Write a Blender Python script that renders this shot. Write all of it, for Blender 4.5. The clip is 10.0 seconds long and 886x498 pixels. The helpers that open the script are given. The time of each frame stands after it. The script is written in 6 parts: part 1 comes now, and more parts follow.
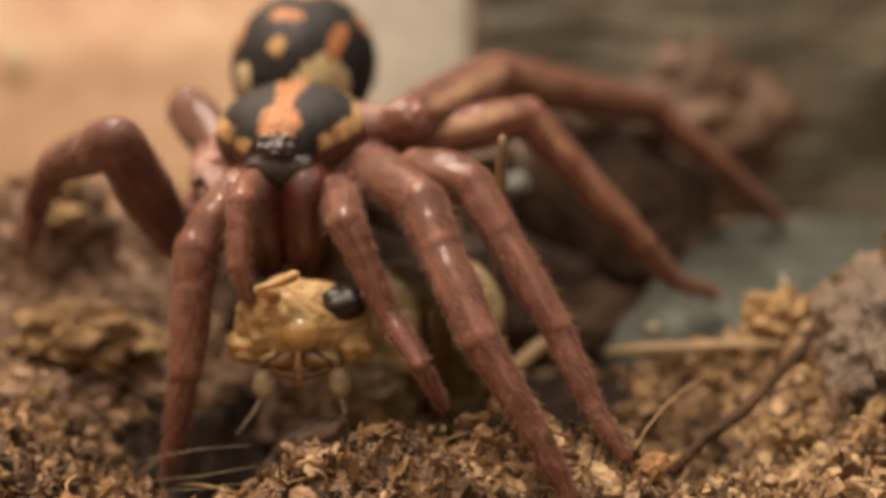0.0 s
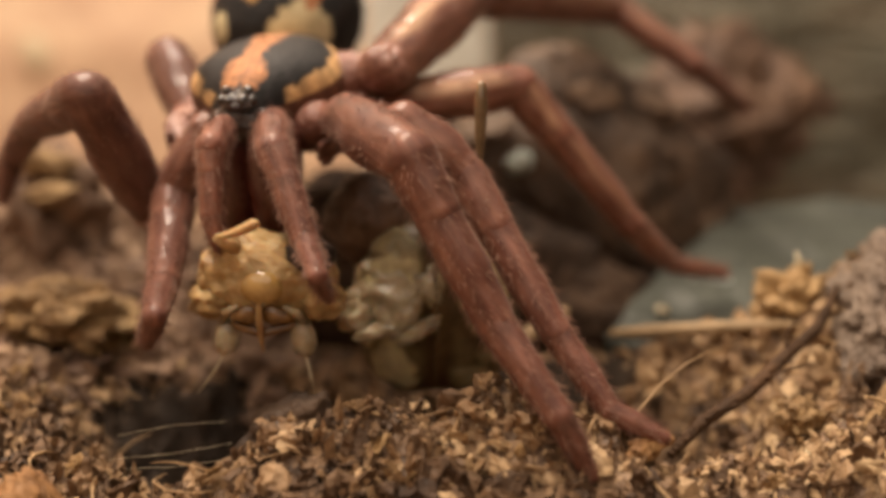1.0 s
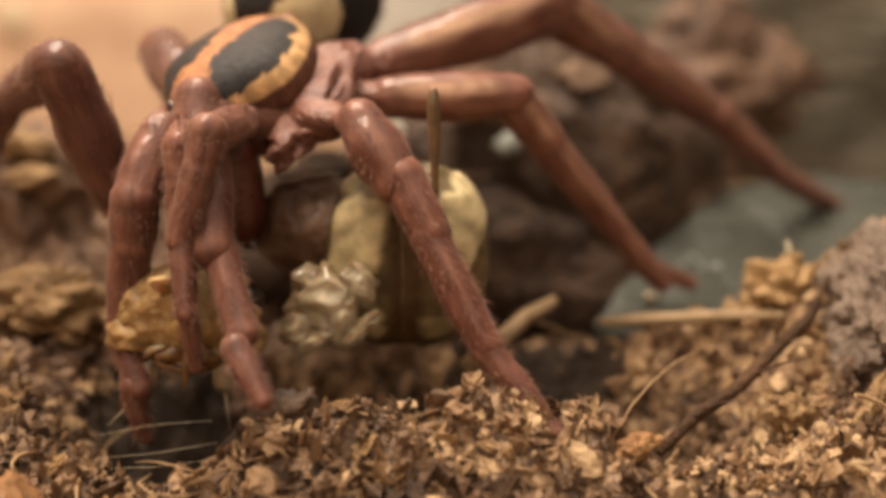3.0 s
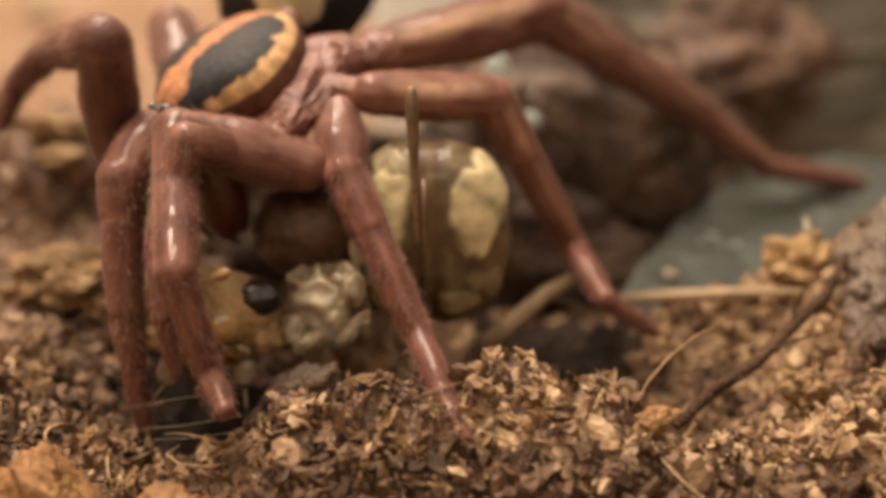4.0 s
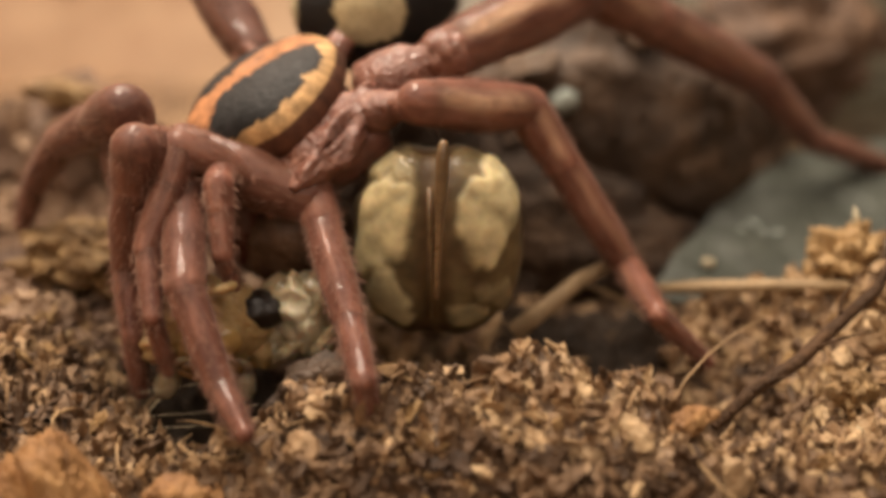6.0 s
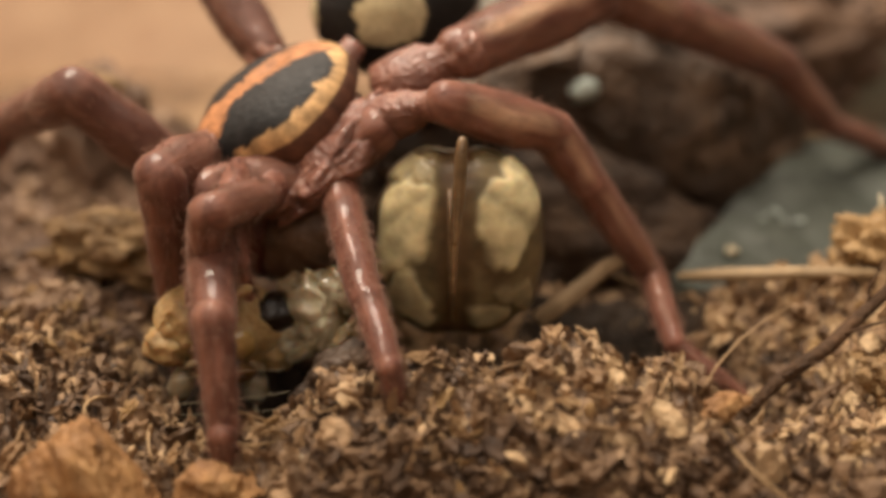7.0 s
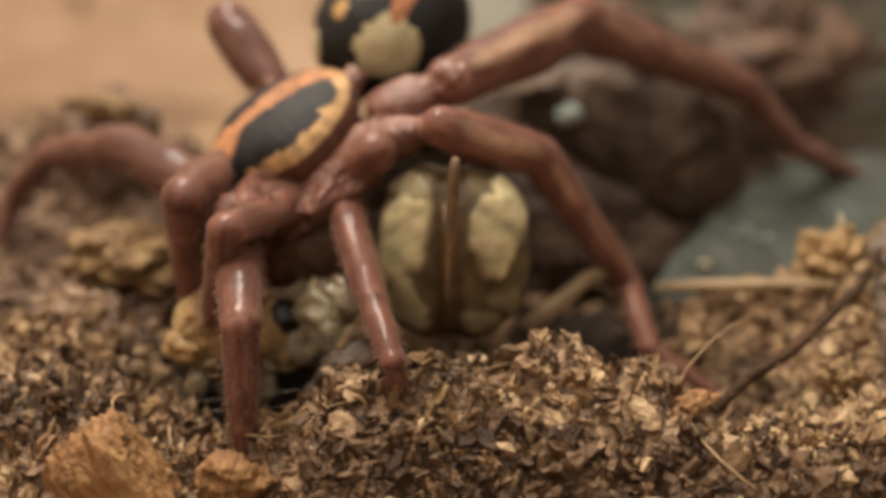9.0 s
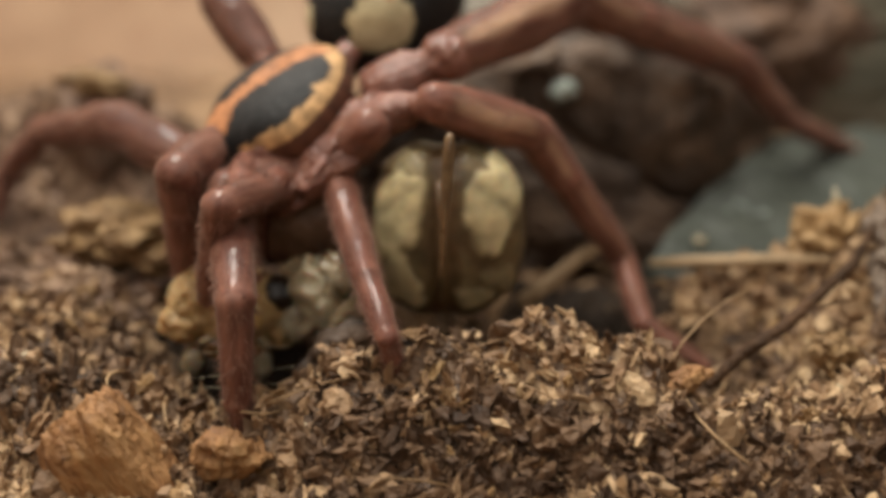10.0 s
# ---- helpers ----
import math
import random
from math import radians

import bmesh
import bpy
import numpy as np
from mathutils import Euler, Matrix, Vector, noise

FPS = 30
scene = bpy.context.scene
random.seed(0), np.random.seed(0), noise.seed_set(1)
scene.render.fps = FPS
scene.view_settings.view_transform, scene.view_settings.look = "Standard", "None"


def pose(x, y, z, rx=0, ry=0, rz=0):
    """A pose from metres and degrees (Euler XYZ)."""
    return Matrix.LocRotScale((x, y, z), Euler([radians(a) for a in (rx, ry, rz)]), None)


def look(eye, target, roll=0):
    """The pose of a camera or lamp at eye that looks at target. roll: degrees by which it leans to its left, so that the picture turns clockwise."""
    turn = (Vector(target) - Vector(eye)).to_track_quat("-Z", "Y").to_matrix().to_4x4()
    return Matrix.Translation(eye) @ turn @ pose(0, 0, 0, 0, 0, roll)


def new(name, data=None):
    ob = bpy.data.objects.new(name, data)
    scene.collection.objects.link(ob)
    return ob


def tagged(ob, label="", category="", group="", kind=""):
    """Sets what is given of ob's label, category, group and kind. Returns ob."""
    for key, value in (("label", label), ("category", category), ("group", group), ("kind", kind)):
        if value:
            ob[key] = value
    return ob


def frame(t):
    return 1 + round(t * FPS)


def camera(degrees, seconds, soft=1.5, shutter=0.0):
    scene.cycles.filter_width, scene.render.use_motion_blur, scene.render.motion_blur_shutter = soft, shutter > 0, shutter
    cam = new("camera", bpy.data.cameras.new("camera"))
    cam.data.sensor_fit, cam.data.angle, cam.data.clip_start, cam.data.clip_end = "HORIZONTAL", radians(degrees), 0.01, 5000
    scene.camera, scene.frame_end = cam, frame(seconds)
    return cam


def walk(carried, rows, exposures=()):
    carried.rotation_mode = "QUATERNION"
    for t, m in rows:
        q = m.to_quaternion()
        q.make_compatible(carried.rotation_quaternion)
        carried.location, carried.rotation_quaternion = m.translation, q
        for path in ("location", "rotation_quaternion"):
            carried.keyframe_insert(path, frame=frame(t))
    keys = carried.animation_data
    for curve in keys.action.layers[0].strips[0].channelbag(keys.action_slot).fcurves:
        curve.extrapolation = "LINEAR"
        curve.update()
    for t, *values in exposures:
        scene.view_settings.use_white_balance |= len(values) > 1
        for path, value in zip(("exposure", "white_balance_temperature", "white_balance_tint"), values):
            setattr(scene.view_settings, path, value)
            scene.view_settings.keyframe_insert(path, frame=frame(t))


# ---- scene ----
MM = 0.001
cam = camera(45, 10.0, soft=3.8, shutter=0.5)
cam.data.dof.use_dof = True
cam.data.dof.focus_distance = 0.0455
cam.data.dof.aperture_fstop = 20.0
PATH = [
    (0, look((0.00000, -0.05500, 0.02200), (0.00010, -0.00605, 0.01182), -0.01)),
    (0.5, look((0.00103, -0.05430, 0.02077), (0.00019, -0.00517, 0.01153), 0.08)),
    (1, look((0.00256, -0.05294, 0.01959), (0.00067, -0.00391, 0.00997), -0.42)),
    (1.5, look((0.00248, -0.05286, 0.01946), (0.00067, -0.00396, 0.00919), -0.51)),
    (2, look((0.00253, -0.05290, 0.01936), (0.00074, -0.00390, 0.00954), -0.54)),
    (2.5, look((0.00247, -0.05127, 0.02163), (0.00129, -0.00272, 0.00973), -0.23)),
    (3.8, look((0.00237, -0.05286, 0.02069), (0.00094, -0.00425, 0.00909), -0.51)),
    (4, look((0.00253, -0.05262, 0.02137), (0.00027, -0.00430, 0.00869), -0.60)),
    (4.5, look((0.00338, -0.04985, 0.02073), (-0.00056, -0.00140, 0.00901), -0.33)),
    (5, look((0.00300, -0.05051, 0.02121), (-0.00115, -0.00218, 0.00909), -0.26)),
    (5.5, look((0.00262, -0.05021, 0.02108), (-0.00116, -0.00199, 0.00840), 0.18)),
    (6, look((0.00234, -0.05015, 0.02123), (-0.00115, -0.00224, 0.00736), 0.19)),
    (6.2, look((0.00178, -0.05029, 0.02176), (-0.00140, -0.00269, 0.00677), 0.13)),
    (7.3, look((0.00109, -0.05030, 0.02061), (-0.00261, -0.00242, 0.00671), 0.18)),
    (7.5, look((0.00109, -0.04997, 0.02057), (-0.00265, -0.00224, 0.00617), 0.34)),
    (8, look((0.00065, -0.05390, 0.02121), (-0.00228, -0.00635, 0.00604), 0.63)),
    (8.5, look((0.00077, -0.05461, 0.02152), (-0.00212, -0.00675, 0.00731), 0.55)),
    (9, look((0.00086, -0.05462, 0.02169), (-0.00194, -0.00647, 0.00851), 0.52)),
    (9.5, look((0.00085, -0.05417, 0.02146), (-0.00187, -0.00625, 0.00743), 0.49)),
    (10, look((0.00090, -0.05454, 0.02164), (-0.00166, -0.00667, 0.00743), 0.46)),
]
walk(cam, PATH, exposures=((0, 0.37, 6500, 10), (2.3, 0.6, 6550, 11), (5.5, 0.51, 6450, 9), (7.3, 0.45, 6100, 5), (9, 0.36, 5850, 3), (10, 0.29, 5500, 0)))

# ---- light: unseen terrarium lamp overhead, added fill lamp at the back, warm room light round it ----
world = bpy.data.worlds.new("room")
scene.world = world
world.use_nodes = True
world.node_tree.nodes["Background"].inputs[0].default_value = (1.0, 0.80, 0.64, 1)
world.node_tree.nodes["Background"].inputs[1].default_value = 0.98


def area_lamp(name, eye, target, size, watts, color):
    data = bpy.data.lights.new(name, "AREA")
    data.shape, data.size, data.energy, data.color = "DISK", size, watts, color
    ob = new(name, data)
    ob.matrix_world = look(eye, target)
    return ob


area_lamp("terrarium_lamp", (-0.036, -0.020, 0.148), (0, -0.002, 0.005), 0.030, 0.122, (1.0, 0.82, 0.64))
# Unseen fill lamp, added to brighten the walls at the back.
area_lamp("back_fill_lamp", (-0.036, 0.042, 0.160), (-0.012, 0.048, 0.0), 0.06, 0.225, (1.0, 0.82, 0.66))


# ---- materials ----
def nodes_of(name):
    m = bpy.data.materials.new(name)
    m.use_nodes = True
    t = m.node_tree
    return m, t.nodes, t.links, t.nodes["Principled BSDF"]


def ramp_node(n, stops):
    r = n.new("ShaderNodeValToRGB")
    e = r.color_ramp.elements
    while len(e) > 1:
        e.remove(e[-1])
    e[0].position, e[0].color = stops[0][0], (*stops[0][1], 1)
    for p, c in stops[1:]:
        k = e.new(p)
        k.color = (*c, 1)
    return r


def material(name, stops, scale=900, rough=(0.5, 0.8), bump=0.4, fine=6.0, source="noise", stretch=(1, 1, 1),
             depth=0.0002, subsurface=0.0, coat=0.0, island=0.0, attribute="", sheen=0.0, spec=0.5, mottle=0.45, cells=0.0, coat_rough=0.16, patch=0.0):
    """A surface of two scales of grain, in metres of the object's own space."""
    m, n, l, b = nodes_of(name)
    tc = n.new("ShaderNodeTexCoord")
    mp = n.new("ShaderNodeMapping")
    mp.inputs["Scale"].default_value = stretch
    l.new(tc.outputs["Object"], mp.inputs[0])
    big = n.new("ShaderNodeTexNoise")
    big.inputs["Scale"].default_value = scale
    big.inputs["Detail"].default_value = 6
    big.inputs["Roughness"].default_value = 0.7
    l.new(mp.outputs[0], big.inputs["Vector"])
    small = n.new("ShaderNodeTexNoise")
    small.inputs["Scale"].default_value = scale * fine
    small.inputs["Detail"].default_value = 4
    l.new(mp.outputs[0], small.inputs["Vector"])
    value = big.outputs["Fac"]
    if island:
        geo = n.new("ShaderNodeNewGeometry")
        rnd = geo.outputs["Random Per Island"]
        if source == "object":
            rnd = n.new("ShaderNodeObjectInfo").outputs["Random"]
        mix = n.new("ShaderNodeMix")
        mix.inputs[0].default_value = island
        l.new(value, mix.inputs[2])
        l.new(rnd, mix.inputs[3])
        value = mix.outputs[0]
    if cells:
        warp = n.new("ShaderNodeMix")
        warp.data_type, warp.blend_type = "RGBA", "ADD"
        warp.inputs[0].default_value = 0.0012
        l.new(mp.outputs[0], warp.inputs[6])
        l.new(small.outputs["Color"], warp.inputs[7])
        cell = n.new("ShaderNodeTexVoronoi")
        cell.inputs["Scale"].default_value = cells
        l.new(warp.outputs[2], cell.inputs["Vector"])
        mix = n.new("ShaderNodeMix")
        mix.inputs[0].default_value = 0.4
        l.new(value, mix.inputs[2])
        l.new(cell.outputs["Color"], mix.inputs[3])
        value = mix.outputs[0]
    if patch:
        wide = n.new("ShaderNodeTexNoise")
        wide.inputs["Scale"].default_value = 170
        wide.inputs["Detail"].default_value = 3
        l.new(tc.outputs["Object"], wide.inputs["Vector"])
        span = n.new("ShaderNodeMapRange")
        span.inputs[1].default_value, span.inputs[2].default_value = 0.35, 0.65
        span.inputs[3].default_value, span.inputs[4].default_value = -patch, patch
        l.new(wide.outputs["Fac"], span.inputs[0])
        sums = n.new("ShaderNodeMath")
        l.new(value, sums.inputs[0])
        l.new(span.outputs[0], sums.inputs[1])
        value = sums.outputs[0]
    r = ramp_node(n, stops)
    l.new(value, r.inputs[0])
    color = r.outputs[0]
    if attribute:
        at = n.new("ShaderNodeVertexColor")
        at.layer_name = attribute
        mul = n.new("ShaderNodeMix")
        mul.data_type, mul.blend_type = "RGBA", "MULTIPLY"
        mul.inputs[0].default_value = 1.0
        l.new(at.outputs[0], mul.inputs[6])
        l.new(color, mul.inputs[7])
        color = mul.outputs[2]
    var = n.new("ShaderNodeMix")
    var.data_type, var.blend_type = "RGBA", "OVERLAY"
    var.inputs[0].default_value = mottle
    l.new(color, var.inputs[6])
    l.new(small.outputs["Fac"], var.inputs[7])
    l.new(var.outputs[2], b.inputs["Base Color"])
    rr = n.new("ShaderNodeMapRange")
    rr.inputs[3].default_value, rr.inputs[4].default_value = rough
    l.new(small.outputs["Fac"], rr.inputs[0])
    l.new(rr.outputs[0], b.inputs["Roughness"])
    b.inputs["Specular IOR Level"].default_value = spec
    add = n.new("ShaderNodeMath")
    l.new(big.outputs["Fac"], add.inputs[0])
    l.new(small.outputs["Fac"], add.inputs[1])
    bp = n.new("ShaderNodeBump")
    bp.inputs["Strength"].default_value = bump
    bp.inputs["Distance"].default_value = depth
    l.new(add.outputs[0], bp.inputs["Height"])
    l.new(bp.outputs[0], b.inputs["Normal"])
    if subsurface:
        b.inputs["Subsurface Weight"].default_value = subsurface
        b.inputs["Subsurface Radius"].default_value = (0.0009, 0.0004, 0.0002)
        b.inputs["Subsurface Scale"].default_value = 1.0
    if sheen:
        b.inputs["Sheen Weight"].default_value = sheen
        b.inputs["Sheen Roughness"].default_value = 0.45
        b.inputs["Sheen Tint"].default_value = (1.0, 0.8, 0.7, 1)
    if coat:
        b.inputs["Coat Weight"].default_value = coat
        b.inputs["Coat Roughness"].default_value = 0.04 if coat >= 0.6 else coat_rough
        l.new(bp.outputs[0], b.inputs["Coat Normal"])
    return m


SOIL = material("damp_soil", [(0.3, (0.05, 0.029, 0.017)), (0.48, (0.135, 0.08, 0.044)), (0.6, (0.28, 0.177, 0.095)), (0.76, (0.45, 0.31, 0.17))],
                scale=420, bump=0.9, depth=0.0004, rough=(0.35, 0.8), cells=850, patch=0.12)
HEAP = material("dry_soil_heap", [(0.25, (0.08, 0.046, 0.03)), (0.5, (0.2, 0.122, 0.075)), (0.75, (0.38, 0.26, 0.165))],
                scale=260, bump=1.0, depth=0.0007, island=0.4)
CRUMB = material("coconut_fibre_crumb", [(0.24, (0.064, 0.037, 0.02)), (0.42, (0.155, 0.092, 0.049)),
                                         (0.58, (0.29, 0.182, 0.096)), (0.8, (0.48, 0.335, 0.185))],
                 scale=420, rough=(0.4, 0.8), bump=0.9, depth=0.00025, fine=6, island=0.52, spec=0.35, patch=0.12)
# Darker crumb colour: the front slope's shade is painted with it.
FRONT_SHADE = material("front_shade_crumb", [(0.25, (0.036, 0.02, 0.011)), (0.5, (0.088, 0.05, 0.026)), (0.78, (0.2, 0.122, 0.066))],
                scale=420, rough=(0.45, 0.85), bump=0.9, depth=0.00025, island=0.4, spec=0.3)
# Near-black soil colour that stands in for the shade in the hollows.
SHADE_SOIL = material("shade_soil", [(0.3, (0.011, 0.007, 0.004)), (0.55, (0.026, 0.016, 0.009)), (0.8, (0.07, 0.044, 0.026))],
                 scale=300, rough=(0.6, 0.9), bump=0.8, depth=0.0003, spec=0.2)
CHIP = material("bark_chip", [(0.2, (0.06, 0.03, 0.013)), (0.5, (0.22, 0.125, 0.05)), (0.8, (0.38, 0.24, 0.1))],
                scale=700, rough=(0.35, 0.75), bump=0.9, depth=0.0002, island=0.55, source="object", stretch=(1, 1, 0.35))
FIBRE = material("pale_fibre", [(0.2, (0.16, 0.09, 0.04)), (0.8, (0.45, 0.3, 0.15))], scale=900, island=0.7, bump=0.3)
ORANGE_WOOD = material("orange_wood", [(0.3, (0.17, 0.072, 0.026)), (0.55, (0.31, 0.16, 0.056)), (0.8, (0.44, 0.28, 0.12))],
                       scale=380, bump=1.0, depth=0.0005, stretch=(1, 1, 0.5))
YELLOW_WOOD = material("yellow_rotten_wood", [(0.3, (0.12, 0.066, 0.027)), (0.52, (0.27, 0.165, 0.068)), (0.75, (0.42, 0.285, 0.13))],
                       scale=420, bump=1.0, depth=0.0005)
DARK_BARK = material("dark_cork_bark", [(0.3, (0.026, 0.016, 0.0095)), (0.48, (0.064, 0.038, 0.022)), (0.72, (0.15, 0.09, 0.051))],
                     scale=170, bump=0.8, depth=0.0008, fine=5)
# Blackened copy of the cork bark, with overhang shadow put into its colour.
SHADED_BARK = material("shaded_black_bark", [(0.3, (0.017, 0.0105, 0.0065)), (0.5, (0.042, 0.025, 0.015)), (0.72, (0.11, 0.067, 0.04))],
                     scale=260, bump=1.0, depth=0.0006, rough=(0.6, 0.9), spec=0.25)
BARK_SCALE = material("bark_scale", [(0.3, (0.032, 0.019, 0.0115)), (0.5, (0.078, 0.047, 0.027)), (0.72, (0.17, 0.105, 0.061))],
                      scale=260, bump=0.9, depth=0.0005, island=0.4, source="object")
RED_BARK = material("red_rotten_bark", [(0.3, (0.045, 0.026, 0.016)), (0.5, (0.11, 0.063, 0.038)), (0.74, (0.25, 0.15, 0.09))],
                    scale=190, bump=0.8, depth=0.0008, fine=5)
GREY_BARK = material("grey_bark", [(0.3, (0.08, 0.055, 0.04)), (0.55, (0.2, 0.15, 0.11)), (0.8, (0.33, 0.26, 0.2))],
                     scale=330, bump=1.0, depth=0.0007)
SLATE = material("slate", [(0.3, (0.035, 0.039, 0.032)), (0.55, (0.062, 0.068, 0.055)), (0.8, (0.13, 0.135, 0.115))],
                 scale=150, rough=(0.3, 0.65), bump=0.5, depth=0.0004, stretch=(1, 2.2, 1))
TWIG = material("dry_twig", [(0.3, (0.2, 0.13, 0.06)), (0.7, (0.42, 0.3, 0.17))], scale=500, bump=0.6, stretch=(1, 1, 0.3))
ROOT = material("dark_root", [(0.3, (0.022, 0.012, 0.006)), (0.7, (0.1, 0.054, 0.027))], scale=400, bump=1.0, depth=0.0003, spec=0.2)
PALE_BIT = material("pale_bit", [(0.3, (0.45, 0.38, 0.24)), (0.7, (0.7, 0.62, 0.44))], scale=800, bump=0.3)
LICHEN = material("lichen", [(0.3, (0.35, 0.42, 0.38)), (0.7, (0.6, 0.66, 0.6))], scale=700, bump=0.5)
WALL_TAN = material("tan_wall", [(0.25, (0.44, 0.29, 0.18)), (0.5, (0.57, 0.40, 0.27)), (0.8, (0.64, 0.47, 0.33))],
                    scale=35, bump=0.1, rough=(0.6, 0.9))
WALL_MOSS = material("mossy_background", [(0.3, (0.045, 0.047, 0.033)), (0.5, (0.115, 0.109, 0.076)), (0.75, (0.27, 0.225, 0.16))],
                     scale=45, bump=0.8, depth=0.003, stretch=(0.5, 1, 2.6), rough=(0.4, 0.8))
WALL_PALE = material("pale_grey_panel", [(0.3, (0.45, 0.45, 0.4)), (0.7, (0.6, 0.59, 0.53))], scale=60, bump=0.1)
WALL_DARK = material("plain_dark_wall", [(0.3, (0.06, 0.05, 0.04)), (0.7, (0.1, 0.085, 0.065))], scale=40, bump=0.2)

LEG = material("spider_leg", [(0.28, (0.084, 0.029, 0.018)), (0.5, (0.14, 0.053, 0.034)), (0.75, (0.235, 0.106, 0.07))],
               scale=300, fine=9, rough=(0.5, 0.7), bump=0.4, depth=0.00012, attribute="tint", coat=0.28, subsurface=0.25, stretch=(1, 1, 0.2),
               sheen=0.12, spec=0.22, coat_rough=0.06)
HAIR = material("spider_bristle", [(0.3, (0.12, 0.05, 0.032)), (0.7, (0.31, 0.165, 0.105))], scale=900, bump=0.1)
COXA = material("spider_coxa", [(0.3, (0.1, 0.035, 0.022)), (0.52, (0.2, 0.082, 0.054)), (0.75, (0.4, 0.2, 0.14))],
                scale=520, rough=(0.18, 0.5), bump=0.9, depth=0.00025, coat=0.4, subsurface=0.15)
SHELL = material("patterned_shell", [(0.2, (0.75, 0.75, 0.75)), (0.8, (1, 1, 1))], scale=600, rough=(0.5, 0.8),
                 bump=0.5, depth=0.0001, attribute="tint", spec=0.3)
CHELICERA = material("dark_red_chelicera", [(0.3, (0.055, 0.012, 0.008)), (0.6, (0.1, 0.026, 0.017)), (0.8, (0.18, 0.065, 0.04))],
                     scale=500, rough=(0.2, 0.4), bump=0.3, depth=0.0001, coat=0.6)
FANG = material("black_fang", [(0.3, (0.008, 0.005, 0.004)), (0.7, (0.03, 0.012, 0.008))], scale=600, rough=(0.12, 0.25), bump=0.1)
EYE = material("black_eye", [(0.3, (0.004, 0.004, 0.004)), (0.7, (0.01, 0.008, 0.007))], scale=600, rough=(0.03, 0.06), bump=0.0, coat=1.0)
DULL_EYE = material("dark_compound_eye", [(0.3, (0.006, 0.004, 0.003)), (0.7, (0.022, 0.013, 0.009))], scale=500, rough=(0.2, 0.4), bump=0.4, depth=0.0002)
GOLD = material("golden_cricket_shell", [(0.3, (0.19, 0.108, 0.042)), (0.48, (0.35, 0.228, 0.098)), (0.66, (0.54, 0.41, 0.22))],
                scale=260, rough=(0.45, 0.7), bump=0.35, depth=0.00025, coat=0.08, subsurface=0.45, spec=0.3)
AMBER = material("amber_forehead", [(0.3, (0.34, 0.2, 0.06)), (0.7, (0.5, 0.33, 0.12))], scale=400, rough=(0.06, 0.12), bump=0.03, coat=1.0)
GOLD_DARK = material("brown_cricket_mouth", [(0.3, (0.07, 0.03, 0.008)), (0.7, (0.25, 0.13, 0.035))],
                     scale=600, rough=(0.15, 0.3), bump=0.2, coat=0.7)
SHANK = material("brown_cricket_shank", [(0.3, (0.06, 0.034, 0.015)), (0.7, (0.2, 0.13, 0.06))], scale=500, rough=(0.2, 0.4), bump=0.2, coat=0.4, subsurface=0.2)
SHINY_BLACK = material("wet_black_shell", [(0.3, (0.012, 0.007, 0.006)), (0.7, (0.04, 0.018, 0.013))], scale=500, rough=(0.08, 0.2), bump=0.9, depth=0.0004, coat=1.0)
PALE_SKIN = material("pale_cricket_membrane", [(0.3, (0.09, 0.06, 0.03)), (0.47, (0.24, 0.185, 0.105)), (0.66, (0.5, 0.44, 0.31))],
                     scale=220, rough=(0.25, 0.5), bump=0.3, depth=0.0002, coat=0.5, subsurface=0.5)
DARK_SKIN = material("brown_cricket_shield", [(0.3, (0.035, 0.018, 0.01)), (0.55, (0.1, 0.052, 0.028)), (0.8, (0.19, 0.11, 0.06))],
                     scale=300, rough=(0.4, 0.65), bump=0.6, depth=0.0003, coat=0.08)
BELLY = material("yellow_cricket_belly", [(0.25, (0.7, 0.66, 0.58)), (0.75, (1, 1, 1))], scale=260, rough=(0.3, 0.55),
                 bump=0.25, depth=0.0002, attribute="tint", coat=0.06, subsurface=0.35, spec=0.3)


# ---- mesh helpers ----
def mesh_data(name, verts, faces, mat, smooth=True, tint=None):
    me = bpy.data.meshes.new(name)
    me.from_pydata([tuple(v) for v in verts], [], [tuple(f) for f in faces])
    me.materials.append(mat)
    if smooth:
        me.polygons.foreach_set("use_smooth", [True] * len(me.polygons))
    if tint is not None:
        at = me.color_attributes.new("tint", "FLOAT_COLOR", "POINT")
        flat = np.ones((len(verts), 4))
        flat[:, :3] = tint
        at.data.foreach_set("color", flat.ravel())
    me.update()
    return me


def part(name, me, parent, label=""):
    ob = new(name, me)
    ob.parent = parent
    return tagged(ob, label) if label else ob


def thing(name, me, label, category, at=(0, 0, 0), turn=(0, 0, 0), group="", kind=""):
    ob = new(name, me)
    ob.matrix_basis = pose(at[0] * MM, at[1] * MM, at[2] * MM, *turn)
    return tagged(ob, label, category, group, kind)


def icosphere(level):
    bm = bmesh.new()
    bmesh.ops.create_icosphere(bm, subdivisions=level, radius=1.0)
    v = np.array([p.co[:] for p in bm.verts])
    bm.verts.index_update()
    f = [[q.index for q in p.verts] for p in bm.faces]
    bm.free()
    return v, f


def wobble(v, size, amount, seed):
    """Pushes points along their direction by smooth noise."""
    out = np.array(v, float)
    off = Vector((seed * 7.31, seed * 3.17, seed * 1.93))
    for i, p in enumerate(out):
        k = noise.fractal(Vector(p) * size + off, 0.8, 2.0, 4)
        out[i] = p * (1 + amount * k)
    return out


def rock(name, mat, size, seed, level=4, rough=0.35, freq=1.3, facets=0.0, smooth=True):
    v, f = icosphere(level)
    v = wobble(v, freq, rough, seed)
    if facets:
        v = np.sign(v) * np.abs(v) ** facets
    return mesh_data(name, v * np.array(size) * MM, f, mat, smooth)


